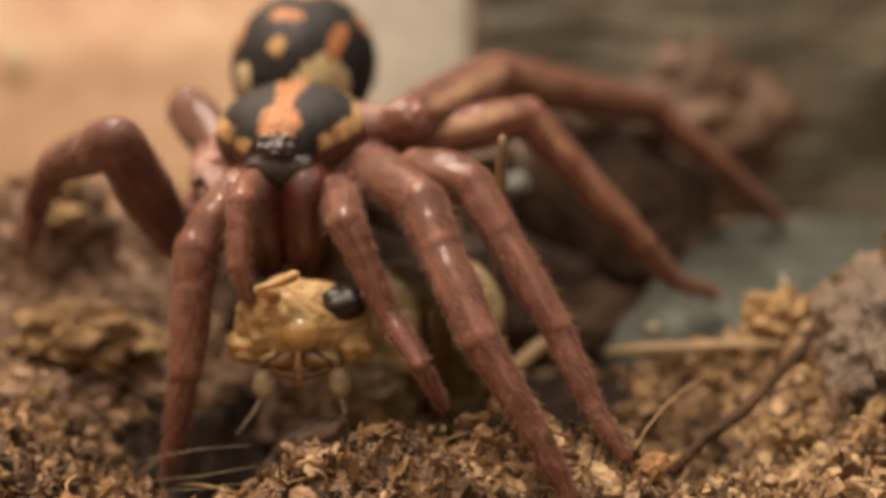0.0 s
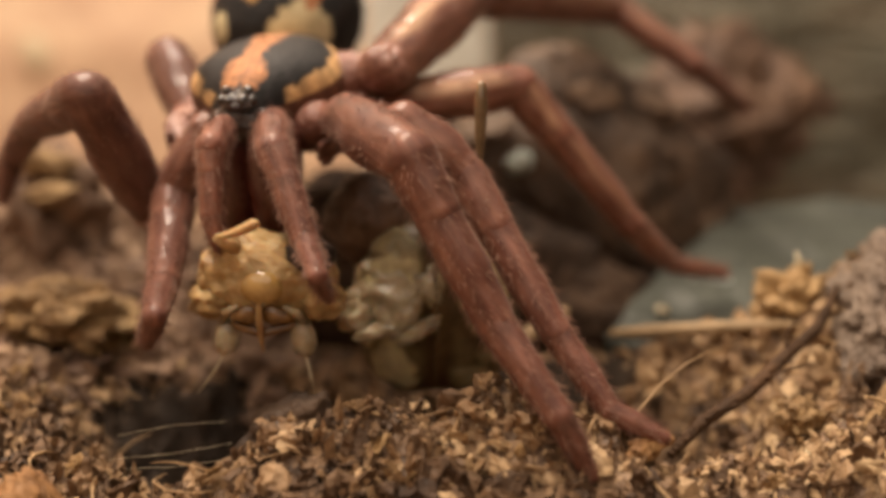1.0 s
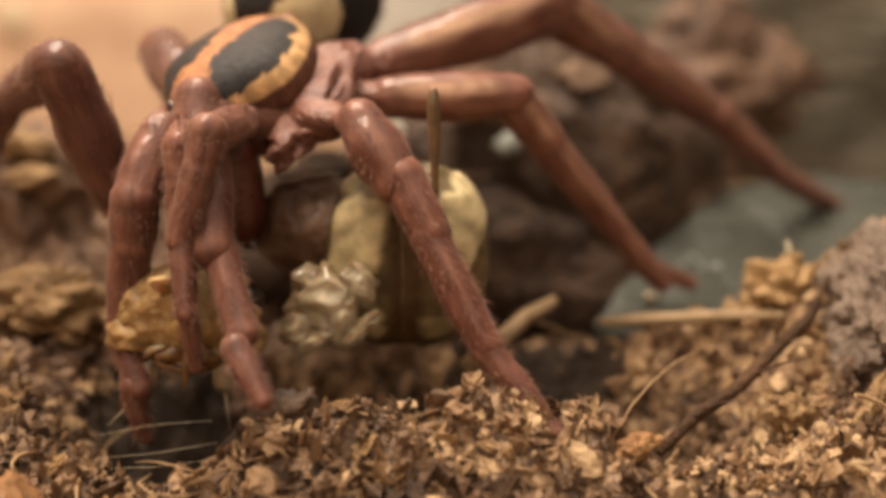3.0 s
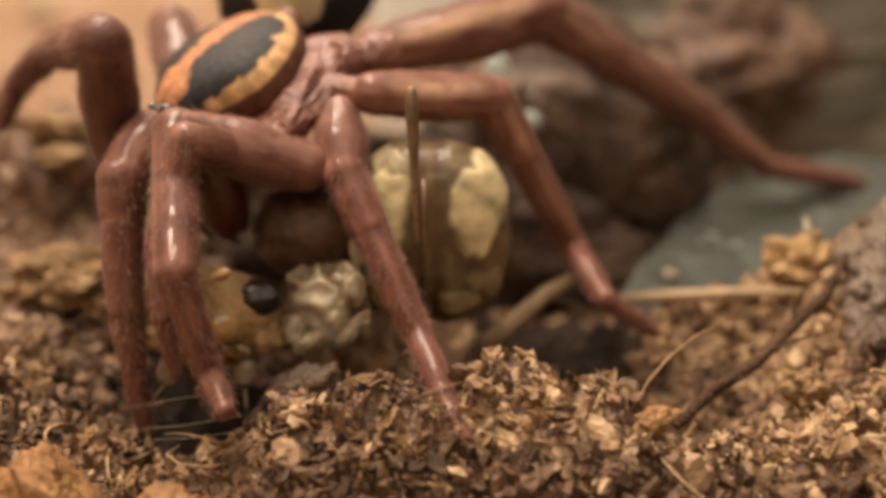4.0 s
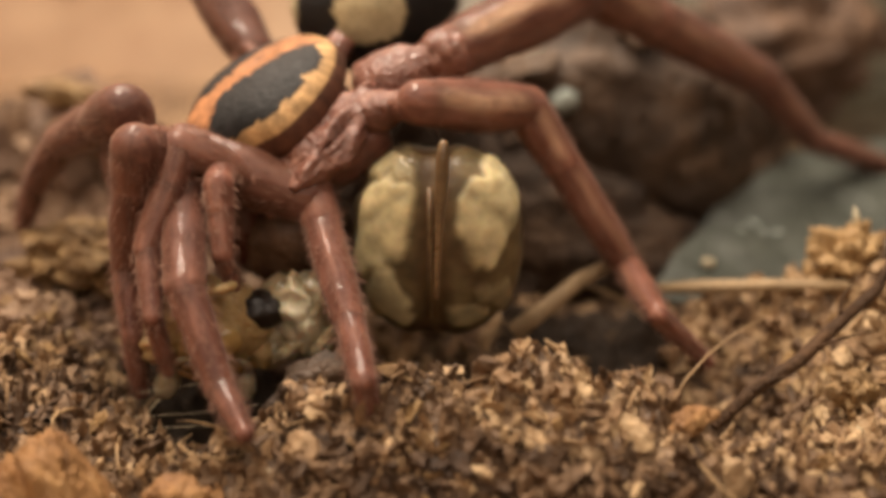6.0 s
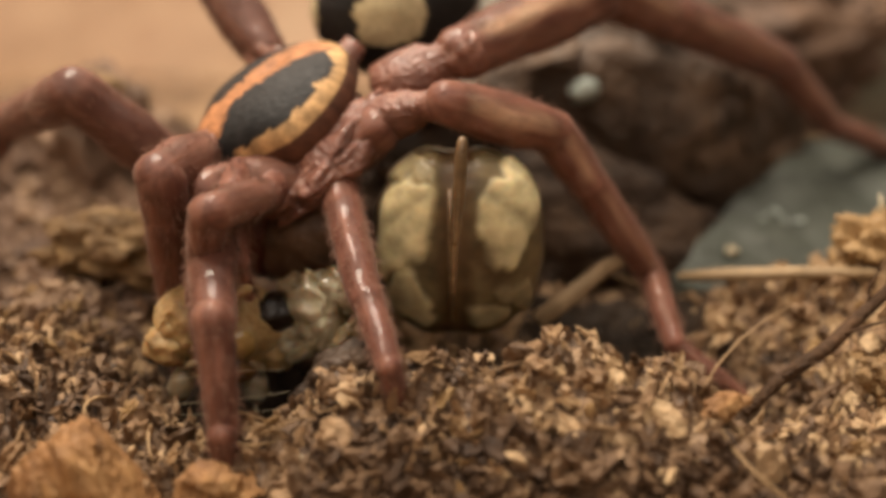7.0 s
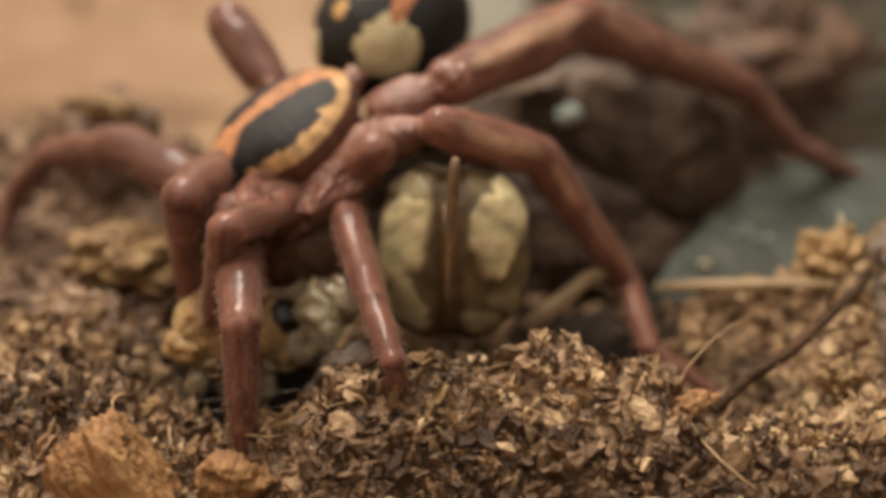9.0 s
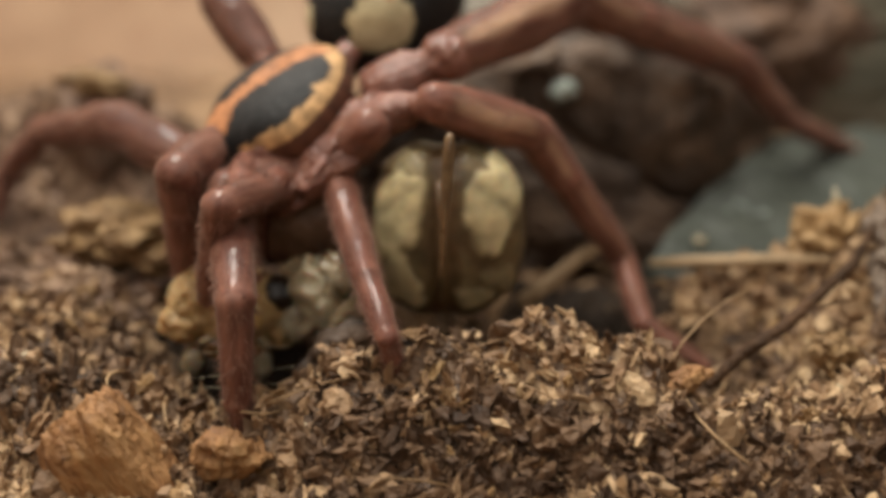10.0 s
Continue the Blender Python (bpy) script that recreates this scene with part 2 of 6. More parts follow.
def wood_block(name, mat, size, seed):
    """A broken block with the grain along z: flat faces, grooved sides, torn ends."""
    v, f = icosphere(5)
    v = np.sign(v) * np.abs(v) ** 0.42
    out = np.array(v)
    for i, p in enumerate(v):
        groove = noise.noise(Vector((p[0] * 5, p[1] * 5, p[2] * 0.7 + seed)))
        torn = noise.noise(Vector((p[0] * 4, p[1] * 4, seed * 2.3)))
        out[i, :2] *= 1 + 0.09 * groove + 0.12 * noise.noise(Vector(p) * 1.1 + Vector((seed, 0, 0)))
        out[i, 2] += (0.22 * torn if abs(p[2]) > 0.6 else 0) + 0.12 * p[0]
    return mesh_data(name, out * np.array(size) * MM, f, mat)


def flaked(ob, mat, size, count, seed, name="bark_scale"):
    """Loose scales that sit on the ob's surface, each a part of its own."""
    r = random.Random(seed)
    faces = [q for q in ob.data.polygons if q.normal.y < -0.1 or q.normal.z > 0.5]
    shapes = [rock(name, mat, (size * a, size * b, size * 0.3), seed + k, level=3, rough=0.5, freq=1.6, facets=0.75, smooth=False)
              for k, (a, b) in enumerate(((1.2, 0.7), (0.8, 0.9), (1.0, 0.5), (0.6, 0.6)))]
    for k in range(count):
        q = r.choice(faces)
        m = q.normal.to_track_quat("Z", "Y").to_matrix().to_4x4()
        m.translation = q.center
        part(name, shapes[k % 4], ob).matrix_basis = m @ pose(0, 0, 0, r.uniform(-14, 14), r.uniform(-14, 14), r.uniform(0, 360))


def lathe(profile, sides=16, bend=None, squash=1.0):
    """Rings of radius r at height z (mm); closed at both ends."""
    v, f = [], []
    for k, (z, r) in enumerate(profile):
        ox, oy = bend(z) if bend else (0, 0)
        for s in range(sides):
            a = 2 * math.pi * s / sides
            v.append((ox + r * math.cos(a), oy + r * squash * math.sin(a), z))
    n = len(profile)
    for k in range(n - 1):
        for s in range(sides):
            a, b = k * sides + s, k * sides + (s + 1) % sides
            f.append((a, b, b + sides, a + sides))
    f.append(tuple(reversed(range(sides))))
    f.append(tuple(range((n - 1) * sides, n * sides)))
    return np.array(v), f


def tube(points, radii, sides=8):
    """A round strand through the points (mm)."""
    pts = [Vector(p) for p in points]
    v, f = [], []
    for k, p in enumerate(pts):
        d = (pts[min(k + 1, len(pts) - 1)] - pts[max(k - 1, 0)]).normalized()
        x = d.orthogonal().normalized() if k == 0 else (x - d * x.dot(d)).normalized()
        y = d.cross(x)
        for s in range(sides):
            a = 2 * math.pi * s / sides
            v.append(tuple(p + (x * math.cos(a) + y * math.sin(a)) * radii[k]))
    for k in range(len(pts) - 1):
        for s in range(sides):
            a, b = k * sides + s, k * sides + (s + 1) % sides
            f.append((a, b, b + sides, a + sides))
    f.append(tuple(reversed(range(sides))))
    f.append(tuple(range((len(pts) - 1) * sides, len(pts) * sides)))
    return np.array(v), f


def join(pieces):
    v, f, n = [], [], 0
    for pv, pf in pieces:
        v.append(np.asarray(pv))
        f += [tuple(i + n for i in q) for q in pf]
        n += len(pv)
    return np.vstack(v), f


# ---- ground ----
def bell(x, c, s):
    return np.exp(-0.5 * ((x - c) / s) ** 2)


def step01(x, a, b):
    t = np.clip((x - a) / (b - a), 0, 1)
    return t * t * (3 - 2 * t)


def height(x, y):
    """Lie of the soil (mm): ridge in front, hollow under the spider, a mound and a bank on either side."""
    x, y = np.asarray(x, float), np.asarray(y, float)
    z = 0.9 + 0 * x
    ridge_y = -9.6 + 0.4 * np.sin(x * 0.35) - 0.8 * step01(x, 5, 12)
    across = np.where(y < ridge_y, bell(y, ridge_y, 2.7), bell(y, ridge_y, 1.9))
    along = step01(x, -11.2, -5.0) * (1 - 0.72 * step01(x, 6.5, 10.5))
    z = z + (2.9 + 0.8 * bell(x, 4.5, 2.2) + 0.4 * np.sin(x * 0.7)) * across * along
    z = z + 8.6 * bell(x, -29, 10) * bell(y, 18, 6.5)
    z = z + 2.0 * bell(x, -20.5, 4.4) * bell(y, 3.2, 3.4) + 2.2 * bell(x, -20.5, 4.0) * bell(y, -5.5, 3.6)
    z = z + 8.5 * bell(x, 25.5, 4.6) * bell(y, 1.5, 5.0)
    z = z + 2.4 * bell(x, 15, 4.2) * bell(y, 3.2, 2.0)
    z = z - 4.0 * bell(x, 12.0, 1.8) * bell(y, -2.0, 1.8) - 7.5 * bell(x, -9.5, 4.2) * bell(y, -4.2, 2.6) - 5.0 * bell(x, 2, 6) * bell(y, -2.6, 2.4)
    z = z - 1.9 * bell(x, 11.6, 1.9) * bell(y, -5.5, 2.2)
    z = z - 3.6 * step01(-y, 10, 19)
    z = z + 3.0 * step01(y, 16, 60)
    return z


def lumpy(x, y):
    p = Vector((x * 0.45, y * 0.45, 3.1))
    q = Vector((x * 1.4, y * 1.4, 8.7))
    z = 0.95 * noise.fractal(p, 0.9, 2.0, 3) + 0.3 * noise.fractal(q, 0.8, 2.0, 3)
    if -30 < x < 30 and -22 < y < 6:
        warp = Vector((x, y, 0)) + 0.5 * noise.noise_vector(Vector((x * 0.8, y * 0.8, 1)))
        z += 0.8 * (0.5 - noise.voronoi(warp * 0.38)[0][0])
        z += 0.95 * (0.5 - noise.voronoi(warp * 0.75)[0][0]) + 0.45 * (0.45 - noise.voronoi(warp * 1.8)[0][0])
    return z


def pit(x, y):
    """Over 0 where the near-black shade sheet lies in the hollows."""
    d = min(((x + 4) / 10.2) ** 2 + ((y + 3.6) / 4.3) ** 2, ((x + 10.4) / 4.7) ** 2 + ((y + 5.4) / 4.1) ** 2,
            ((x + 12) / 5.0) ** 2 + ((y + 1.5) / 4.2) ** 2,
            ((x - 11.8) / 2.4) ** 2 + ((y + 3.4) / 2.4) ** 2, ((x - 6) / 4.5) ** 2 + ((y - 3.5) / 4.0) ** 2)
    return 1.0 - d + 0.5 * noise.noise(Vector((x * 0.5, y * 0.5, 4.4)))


# A near-black sheet just above the soil paints the hollows' shade.
def hollow_shade():
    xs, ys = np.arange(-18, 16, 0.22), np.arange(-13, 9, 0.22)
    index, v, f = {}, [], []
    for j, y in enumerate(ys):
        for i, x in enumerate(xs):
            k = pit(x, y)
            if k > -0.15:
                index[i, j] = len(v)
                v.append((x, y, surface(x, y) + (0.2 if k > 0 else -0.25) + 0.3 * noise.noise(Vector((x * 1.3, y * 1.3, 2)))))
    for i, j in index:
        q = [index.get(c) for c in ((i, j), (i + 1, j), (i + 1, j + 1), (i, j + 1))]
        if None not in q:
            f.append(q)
    thing("hollow_shade", mesh_data("hollow_shade", np.array(v) * MM, f, SHADE_SOIL), "near-black soil sheet put in the hollows as shade", "soil", kind="structure")


def ground():
    def axis(a, b, lo, hi, *mids):
        left = lo - np.geomspace(1, lo - a, 14)[::-1]
        right = hi + np.geomspace(1, b - hi, 14)
        return np.concatenate([left, *mids, right])
    xs = axis(-150, 150, -36, 36, np.arange(-36, -27, 0.5), np.arange(-27, 27, 0.24), np.arange(27, 36.1, 0.5))
    ys = axis(-320, 110, -27, 26, np.arange(-27, -21, 0.5), np.arange(-21, 4, 0.22), np.arange(4, 26.1, 0.45))
    X, Y = np.meshgrid(xs, ys)
    Z = height(X, Y)
    v = np.stack([X.ravel(), Y.ravel(), Z.ravel()], 1)
    for p in v:
        p[2] += lumpy(p[0], p[1])
    nx, ny = len(xs), len(ys)
    f = [(j * nx + i, j * nx + i + 1, (j + 1) * nx + i + 1, (j + 1) * nx + i) for j in range(ny - 1) for i in range(nx - 1)]
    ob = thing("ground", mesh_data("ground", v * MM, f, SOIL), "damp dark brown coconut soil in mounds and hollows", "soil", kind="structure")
    return ob


def surface(x, y):
    return float(height(x, y)) + lumpy(x, y)


def scatter(name, count, size, spread, level, seed, mat, label, flat=0.55, upright=False, smooth=False, block=1.0):
    """Loose crumbs of soil, one mesh."""
    rng = np.random.default_rng(seed)
    base, faces = icosphere(level)
    base = np.sign(base) * np.abs(base) ** block
    faces = np.array(faces)
    nv = len(base)
    V = np.empty((count * nv, 3))
    F = []
    for i in range(count):
        x = rng.uniform(spread[0], spread[1])
        y = spread[2] + (spread[3] - spread[2]) * rng.random() ** 1.0
        # Crumbs are moved off the hollows, which keep their painted shade.
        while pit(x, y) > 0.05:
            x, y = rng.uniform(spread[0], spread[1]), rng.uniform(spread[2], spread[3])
        s = size * min(1.7, math.exp(rng.normal(0, 0.42)))
        dims = s * np.array([rng.uniform(0.7, 1.4), rng.uniform(0.5, 1.1), rng.uniform(0.25, flat)])
        tilt = 0.9
        if upright:
            dims, tilt = s * np.array([rng.uniform(0.3, 0.6), rng.uniform(0.2, 0.4), rng.uniform(1.0, 2.2)]), 0.4
        p = base * (1 + rng.uniform(-0.52, 0.42, (nv, 1))) * dims
        m = np.array(Euler((rng.normal(0, tilt), rng.normal(0, tilt), rng.uniform(0, 6.28))).to_matrix())
        z = surface(x, y) + s * rng.uniform(-0.15, 0.35)
        V[i * nv:(i + 1) * nv] = p @ m.T + np.array([x, y, z])
        F.append(faces + i * nv)
    ob = thing(name, mesh_data(name, V * MM, np.vstack(F).tolist(), mat, smooth), label, "soil", kind="stuff")
    return ob


def fibres(count, seed):
    rng = np.random.default_rng(seed)
    pieces = []
    for i in range(count):
        x, y = rng.uniform(-30, 30), rng.uniform(-22, 6)
        L, a, up = rng.uniform(1.2, 5.0), rng.uniform(0, 6.28), rng.normal(0.15, 0.35)
        curl, r = rng.normal(0, 0.5), rng.uniform(0.03, 0.09)
        z = surface(x, y) + 0.35
        pts, p = [], Vector((x, y, z))
        for k in range(5):
            pts.append(p.copy())
            b = a + curl * k
            p = p + Vector((math.cos(b), math.sin(b), up - 0.12 * k)) * L / 4
        pieces.append(tube(pts, [r * 0.6, r, r, r * 0.8, r * 0.4], 4))
    v, f = join(pieces)
    return thing("soil_fibres", mesh_data("soil_fibres", v * MM, f, FIBRE), "thin pale coconut fibres strewn on the soil", "fibre", kind="stuff")


def slab(outline, top, thick, mat, name, seed):
    """A flat stone: a convex outline, a sloping top, bevelled rim."""
    bm = bmesh.new()
    vs = [bm.verts.new((x, y, top(x, y))) for x, y in outline]
    face = bm.faces.new(vs)
    ext = bmesh.ops.extrude_face_region(bm, geom=[face])
    low = [g for g in ext["geom"] if isinstance(g, bmesh.types.BMVert)]
    for v in low:
        v.co.z -= thick
    bmesh.ops.recalc_face_normals(bm, faces=bm.faces)
    bmesh.ops.bevel(bm, geom=list(bm.edges), offset=0.5, segments=2, affect="EDGES")
    bmesh.ops.triangulate(bm, faces=bm.faces)
    bmesh.ops.subdivide_edges(bm, edges=list(bm.edges), cuts=4, use_grid_fill=True)
    for v in bm.verts:
        v.co.z += 0.35 * noise.fractal(v.co * 0.35 + Vector((seed, 0, 0)), 0.9, 2, 4)
        v.co.x += 0.3 * noise.noise(v.co * 0.8 + Vector((seed, 9, 0)))
    bmesh.ops.scale(bm, vec=(MM, MM, MM), verts=bm.verts)
    me = bpy.data.meshes.new(name)
    bm.to_mesh(me)
    bm.free()
    me.materials.append(mat)
    return me


def wall(name, label, mat, x0, x1, y, z0, z1, thick=3.0, relief=0.0, seed=0, kind="structure"):
    n, m = 60, 40
    v, f = [], []
    for side in (0, 1):
        for j in range(m + 1):
            for i in range(n + 1):
                x, z = x0 + (x1 - x0) * i / n, z0 + (z1 - z0) * j / m
                d = relief * noise.fractal(Vector((x * 0.03, seed, z * 0.09)), 0.9, 2, 4) if side == 0 else thick
                v.append((x, y + d, z))
    k = (n + 1) * (m + 1)
    for j in range(m):
        for i in range(n):
            a = j * (n + 1) + i
            f.append((a, a + 1, a + n + 2, a + n + 1))
            f.append((a + k, a + n + 1 + k, a + n + 2 + k, a + 1 + k))
    return thing(name, mesh_data(name, np.array(v) * MM, f, mat), label, "wall", kind=kind)


ground()
hollow_shade()
wall("wall_back", "plain tan terrarium back wall, softly stained", WALL_TAN, -140, 6, 78, -5, 130, relief=1.0)
wall("backdrop_moss", "dark olive mossy background panel with pale streaks", WALL_MOSS, 3.5, 150, 47, -5, 130, relief=5.0, seed=4)
wall("wall_panel", "pale grey upright panel edge between wall and moss", WALL_PALE, -11, 3, 70, -5, 130, relief=0.6, seed=2)
side = wall("wall_left", "plain tan terrarium side wall", WALL_TAN, -320, 100, 0, -5, 130)
side.matrix_basis = pose(-0.15, 0, 0, 0, 0, 90)
side = wall("wall_right", "plain dark terrarium side wall", WALL_DARK, -320, 100, 0, -5, 130)
side.matrix_basis = pose(0.15, 0, 0, 0, 0, 90)
wall("wall_front", "plain tan wall behind", WALL_TAN, -150, 150, -320, -5, 130)

slate = slab([(9.3, 5.4), (13, 4.4), (20, 4.8), (30, 7), (35, 14), (33, 22), (27, 24), (19.5, 21), (14, 14)],
             lambda x, y: 3.7 + (y - 6) * 0.27, 3.6, SLATE, "flat_stone", 2.0)
thing("flat_stone", slate, "flat grey-green slate stone lying behind the twig", "stone")
lump = thing("bark_lump", rock("bark_lump", DARK_BARK, (12.2, 5.5, 8.9), 3, level=5, rough=0.3, freq=1.1),
      "large dark brown lump of cork bark behind the spider", "bark", (8.9, 19.5, 8.0), (0, 18, 8))
flaked(lump, BARK_SCALE, 1.5, 26, 90)
lump = thing("bark_lump", rock("bark_lump", SHADED_BARK, (13, 4.5, 7.0), 15, level=5, rough=0.3, freq=1.1),
      "low lump of cork bark under the spider, blackened as shade", "bark", (-1.5, 12.5, 3.6), (0, 3, -4))
flaked(lump, SHADED_BARK, 1.3, 22, 95)
lump = thing("bark_lump", rock("bark_lump", RED_BARK, (9, 5, 6), 9, level=5, rough=0.45, freq=1.2),
      "reddish brown rotten bark chunk leaning on the soil", "bark", (20, 34, 12), (0, -15, 10))
flaked(lump, RED_BARK, 1.6, 16, 99)
thing("wood_chunk", rock("wood_chunk", YELLOW_WOOD, (1.1, 0.8, 0.8), 61, level=4, rough=0.45, freq=1.8), "tan block of rotten wood on the bank", "wood chunk",
      (16.7, -6.9, 2.9), (0, 10, 20))
thing("wood_chunk", rock("wood_chunk", ORANGE_WOOD, (1.0, 0.5, 0.5), 62, level=4, rough=0.5, freq=1.8), "small orange sliver of wood on the ridge", "wood chunk",
      (9.4, -10.6, 2.9), (0, -20, 20))
thing("wood_chunk", rock("wood_chunk", ORANGE_WOOD, (1.5, 0.9, 0.9), 67, level=4, rough=0.55, freq=1.9, facets=0.85), "small orange block of wood in the soil", "wood chunk",
      (-10.3, -14.0, 0.25), (0, 16, 15))
thing("wood_chunk", rock("wood_chunk", YELLOW_WOOD, (0.45, 2.2, 0.6), 63, level=4, rough=0.4, freq=1.8), "pale curved splinter of wood on the bank", "wood chunk",
      (20.5, -6.5, 3.2), (25, 10, -35))
thing("wood_chunk", rock("wood_chunk", YELLOW_WOOD, (2.0, 1.2, 0.8), 64, level=4, rough=0.45, freq=1.6), "pale tan chunk of wood on the mound", "wood chunk",
      (-24.5, 11.6, 12.4), (0, 8, 10))
thing("wood_chunk", rock("wood_chunk", YELLOW_WOOD, (1.5, 1.0, 0.7), 65, level=4, rough=0.45, freq=1.6), "pale tan chunk of wood on the mound", "wood chunk",
      (-23.6, 10.4, 10.6), (0, -8, 30))
clod = thing("soil_clod", rock("soil_clod", HEAP, (3.8, 2.4, 4.4), 68, level=5, rough=0.5, freq=1.5), "dry tan-brown clod of soil standing on the mound", "soil",
      (-25.8, 13.6, 8.0), (0, 6, 0))
flaked(clod, HEAP, 0.9, 16, 140, "soil_crumb")
thing("dead_leaf", rock("dead_leaf", DARK_BARK, (2.4, 1.0, 1.1), 66, level=4, rough=0.4, freq=1.4), "dark curled scrap of leaf in the hollow", "leaf",
      (-6.4, -7.6, 2.6), (0, -28, 10))
chunk = thing("yellow_chunk", rock("yellow_chunk", YELLOW_WOOD, (3.5, 2.2, 1.7), 5, level=5, rough=0.42, freq=2.2),
      "crumbly yellow chunk of rotten wood on the mound", "wood chunk", (-19.6, 1.6, 5.2), (0, 8, 10))
flaked(chunk, YELLOW_WOOD, 0.75, 18, 120, "wood_crumb")
thing("orange_chunk", wood_block("orange_chunk", ORANGE_WOOD, (2.35, 1.5, 3.9), 6),
      "orange-brown splintered block of wood lying in the soil", "wood chunk", (-15.0, -14.0, -1.5), (8, -29, -12))
thing("bark_slab", rock("bark_slab", GREY_BARK, (1.8, 4.6, 3.8), 8, level=5, rough=0.5, freq=1.7),
      "grey-brown slab of bark standing on the bank", "bark", (22.6, -1.6, 6.2), (12, 32, 12))

v, f = tube([(9.4, 3.2, 3.9), (11.5, 2.8, 4.2), (14, 2.2, 4.5), (16.5, 1.6, 4.8), (18.6, 1.0, 5.0)], [0.22, 0.34, 0.36, 0.33, 0.24], 10)
thing("twig", mesh_data("twig", v * MM, f, TWIG), "thin straight dry tan twig lying on the bank", "twig")
v, f = tube([(2.2, 0.6, 2.2), (3.8, 1.2, 3.4), (5.6, 1.8, 4.8), (7.0, 2.4, 5.4)], [0.5, 0.46, 0.42, 0.3], 10)
thing("twig", mesh_data("twig", v * MM, f, TWIG), "short thick brown twig propped in the hollow", "twig")
v, f = tube([(10.6, -9.0, 1.9), (12.2, -7.7, 2.9), (14.8, -5.4, 3.6), (16.6, -3.8, 4.6), (19.0, -1.6, 5.7), (20.5, 0.5, 7.2)],
            [0.2, 0.3, 0.33, 0.32, 0.26, 0.16], 10)
thing("root", mesh_data("root", v * MM, f, ROOT), "dark brown root running up the bank", "root")
for pts in ([(12.0, -7.9, 2.9), (13.2, -7.6, 3.6), (14.0, -7.9, 3.9)], [(15.2, -5.0, 3.9), (16.6, -5.2, 4.6), (18.0, -4.6, 4.7)],
            [(16.9, -3.5, 4.8), (17.0, -3.0, 5.7), (17.6, -2.6, 6.3)], [(13.5, -6.6, 3.2), (13.6, -5.2, 3.6), (14.3, -4.2, 3.7)]):
    v, f = tube(pts, [0.09, 0.07, 0.02], 6)
    thing("rootlet", mesh_data("rootlet", v * MM, f, ROOT), "thin brown rootlet beside the dark root", "root", group="rootlets on the bank")
thing("wood_flake", rock("wood_flake", PALE_BIT, (0.5, 0.25, 0.28), 12, level=2), "tiny cream wood flake on the flat stone", "flake",
      (12.8, 6.9, 4.3), (0, 20, 30))
rng3 = random.Random(41)
for k in range(7):
    x, y = rng3.uniform(14.5, 27), rng3.uniform(6.5, 12)
    thing("stone_speck", rock("stone_speck", LICHEN, (rng3.uniform(0.15, 0.45), 0.14, 0.07), 70 + k, level=2), "small pale flake lying on the flat stone", "speck",
          (x, y, 3.95 + (y - 6) * 0.27), (15, rng3.uniform(-12, 12), rng3.uniform(-30, 30)), group="specks on the stone")
v, f = tube([(19.0, 3.0, 7.4), (19.2, 3.0, 8.0), (19.05, 3.1, 8.5)], [0.16, 0.14, 0.05], 6)
thing("splinter", mesh_data("splinter", v * MM, f, PALE_BIT), "tiny pale splinter standing on the bank", "splinter")
for at, size, seed in (((4.8, 12.85, 12.2), (0.75, 0.4, 0.8), 21), ((2.9, 14.6, 15.0), (0.8, 0.4, 1.1), 22)):
    thing("lichen_patch", rock("lichen_patch", LICHEN, size, seed, level=3), "pale grey-green lichen patch on the dark bark", "lichen", at)
# A pale solid oval stands in for a bright spot at the wall.
thing("pale_blotch", rock("pale_blotch", PALE_BIT, (1.5, 0.5, 2.4), 31, level=3, rough=0.15), "pale oval set on the tan wall for a bright spot", "blotch",
      (-52, 77.6, 18.5), (0, -15, 0))
thing("soil_clump", rock("soil_clump", CHIP, (1.7, 1.2, 1.5), 34, level=5, rough=0.55, freq=2.3), "rough tan clump of fibres on the bank", "soil",
      (18.6, 2.6, 6.0))

for pts in ([(-13.6, -9.0, 2.6), (-11.1, -9.0, 3.1), (-8.5, -9.5, 3.5)], [(-13.8, -9.5, 1.7), (-11.0, -9.5, 2.0), (-8.3, -9.5, 2.5)],
            [(-12.9, -10.0, 1.5), (-10.8, -10.0, 1.6), (-8.7, -10.0, 1.9)]):
    v, f = tube(pts, [0.007, 0.011, 0.007], 5)
    thing("silk_strand", mesh_data("silk_strand", v * MM, f, PALE_BIT), "thin pale strand stretched over the hollow", "strand", group="strands over the hollow")

# ---- spider ----
spider = tagged(new("spider"), "reddish brown spider with black and orange body gripping a cricket", "spider")
BASE = Vector((-0.005, 0.0, 0.003))
spider.matrix_basis = Matrix.Translation(BASE)
rng = random.Random(5)


def bristles(L, radius, count, length, pieces):
    for i in range(count):
        z, a = rng.uniform(0.02, 0.98) * L, rng.uniform(0, 6.283)
        r = radius(z / L) * 0.97
        out = Vector((math.cos(a), math.sin(a), 0))
        k = length * rng.uniform(0.3, 1.2)
        tip = out * (r + k * rng.uniform(0.4, 0.9)) + Vector((0, 0, z + k * rng.uniform(0.5, 1.1)))
        root = out * r + Vector((0, 0, z))
        pieces.append(tube([root, root.lerp(tip, 0.55) + out * 0.03, tip], [0.017, 0.012, 0.004], 3))


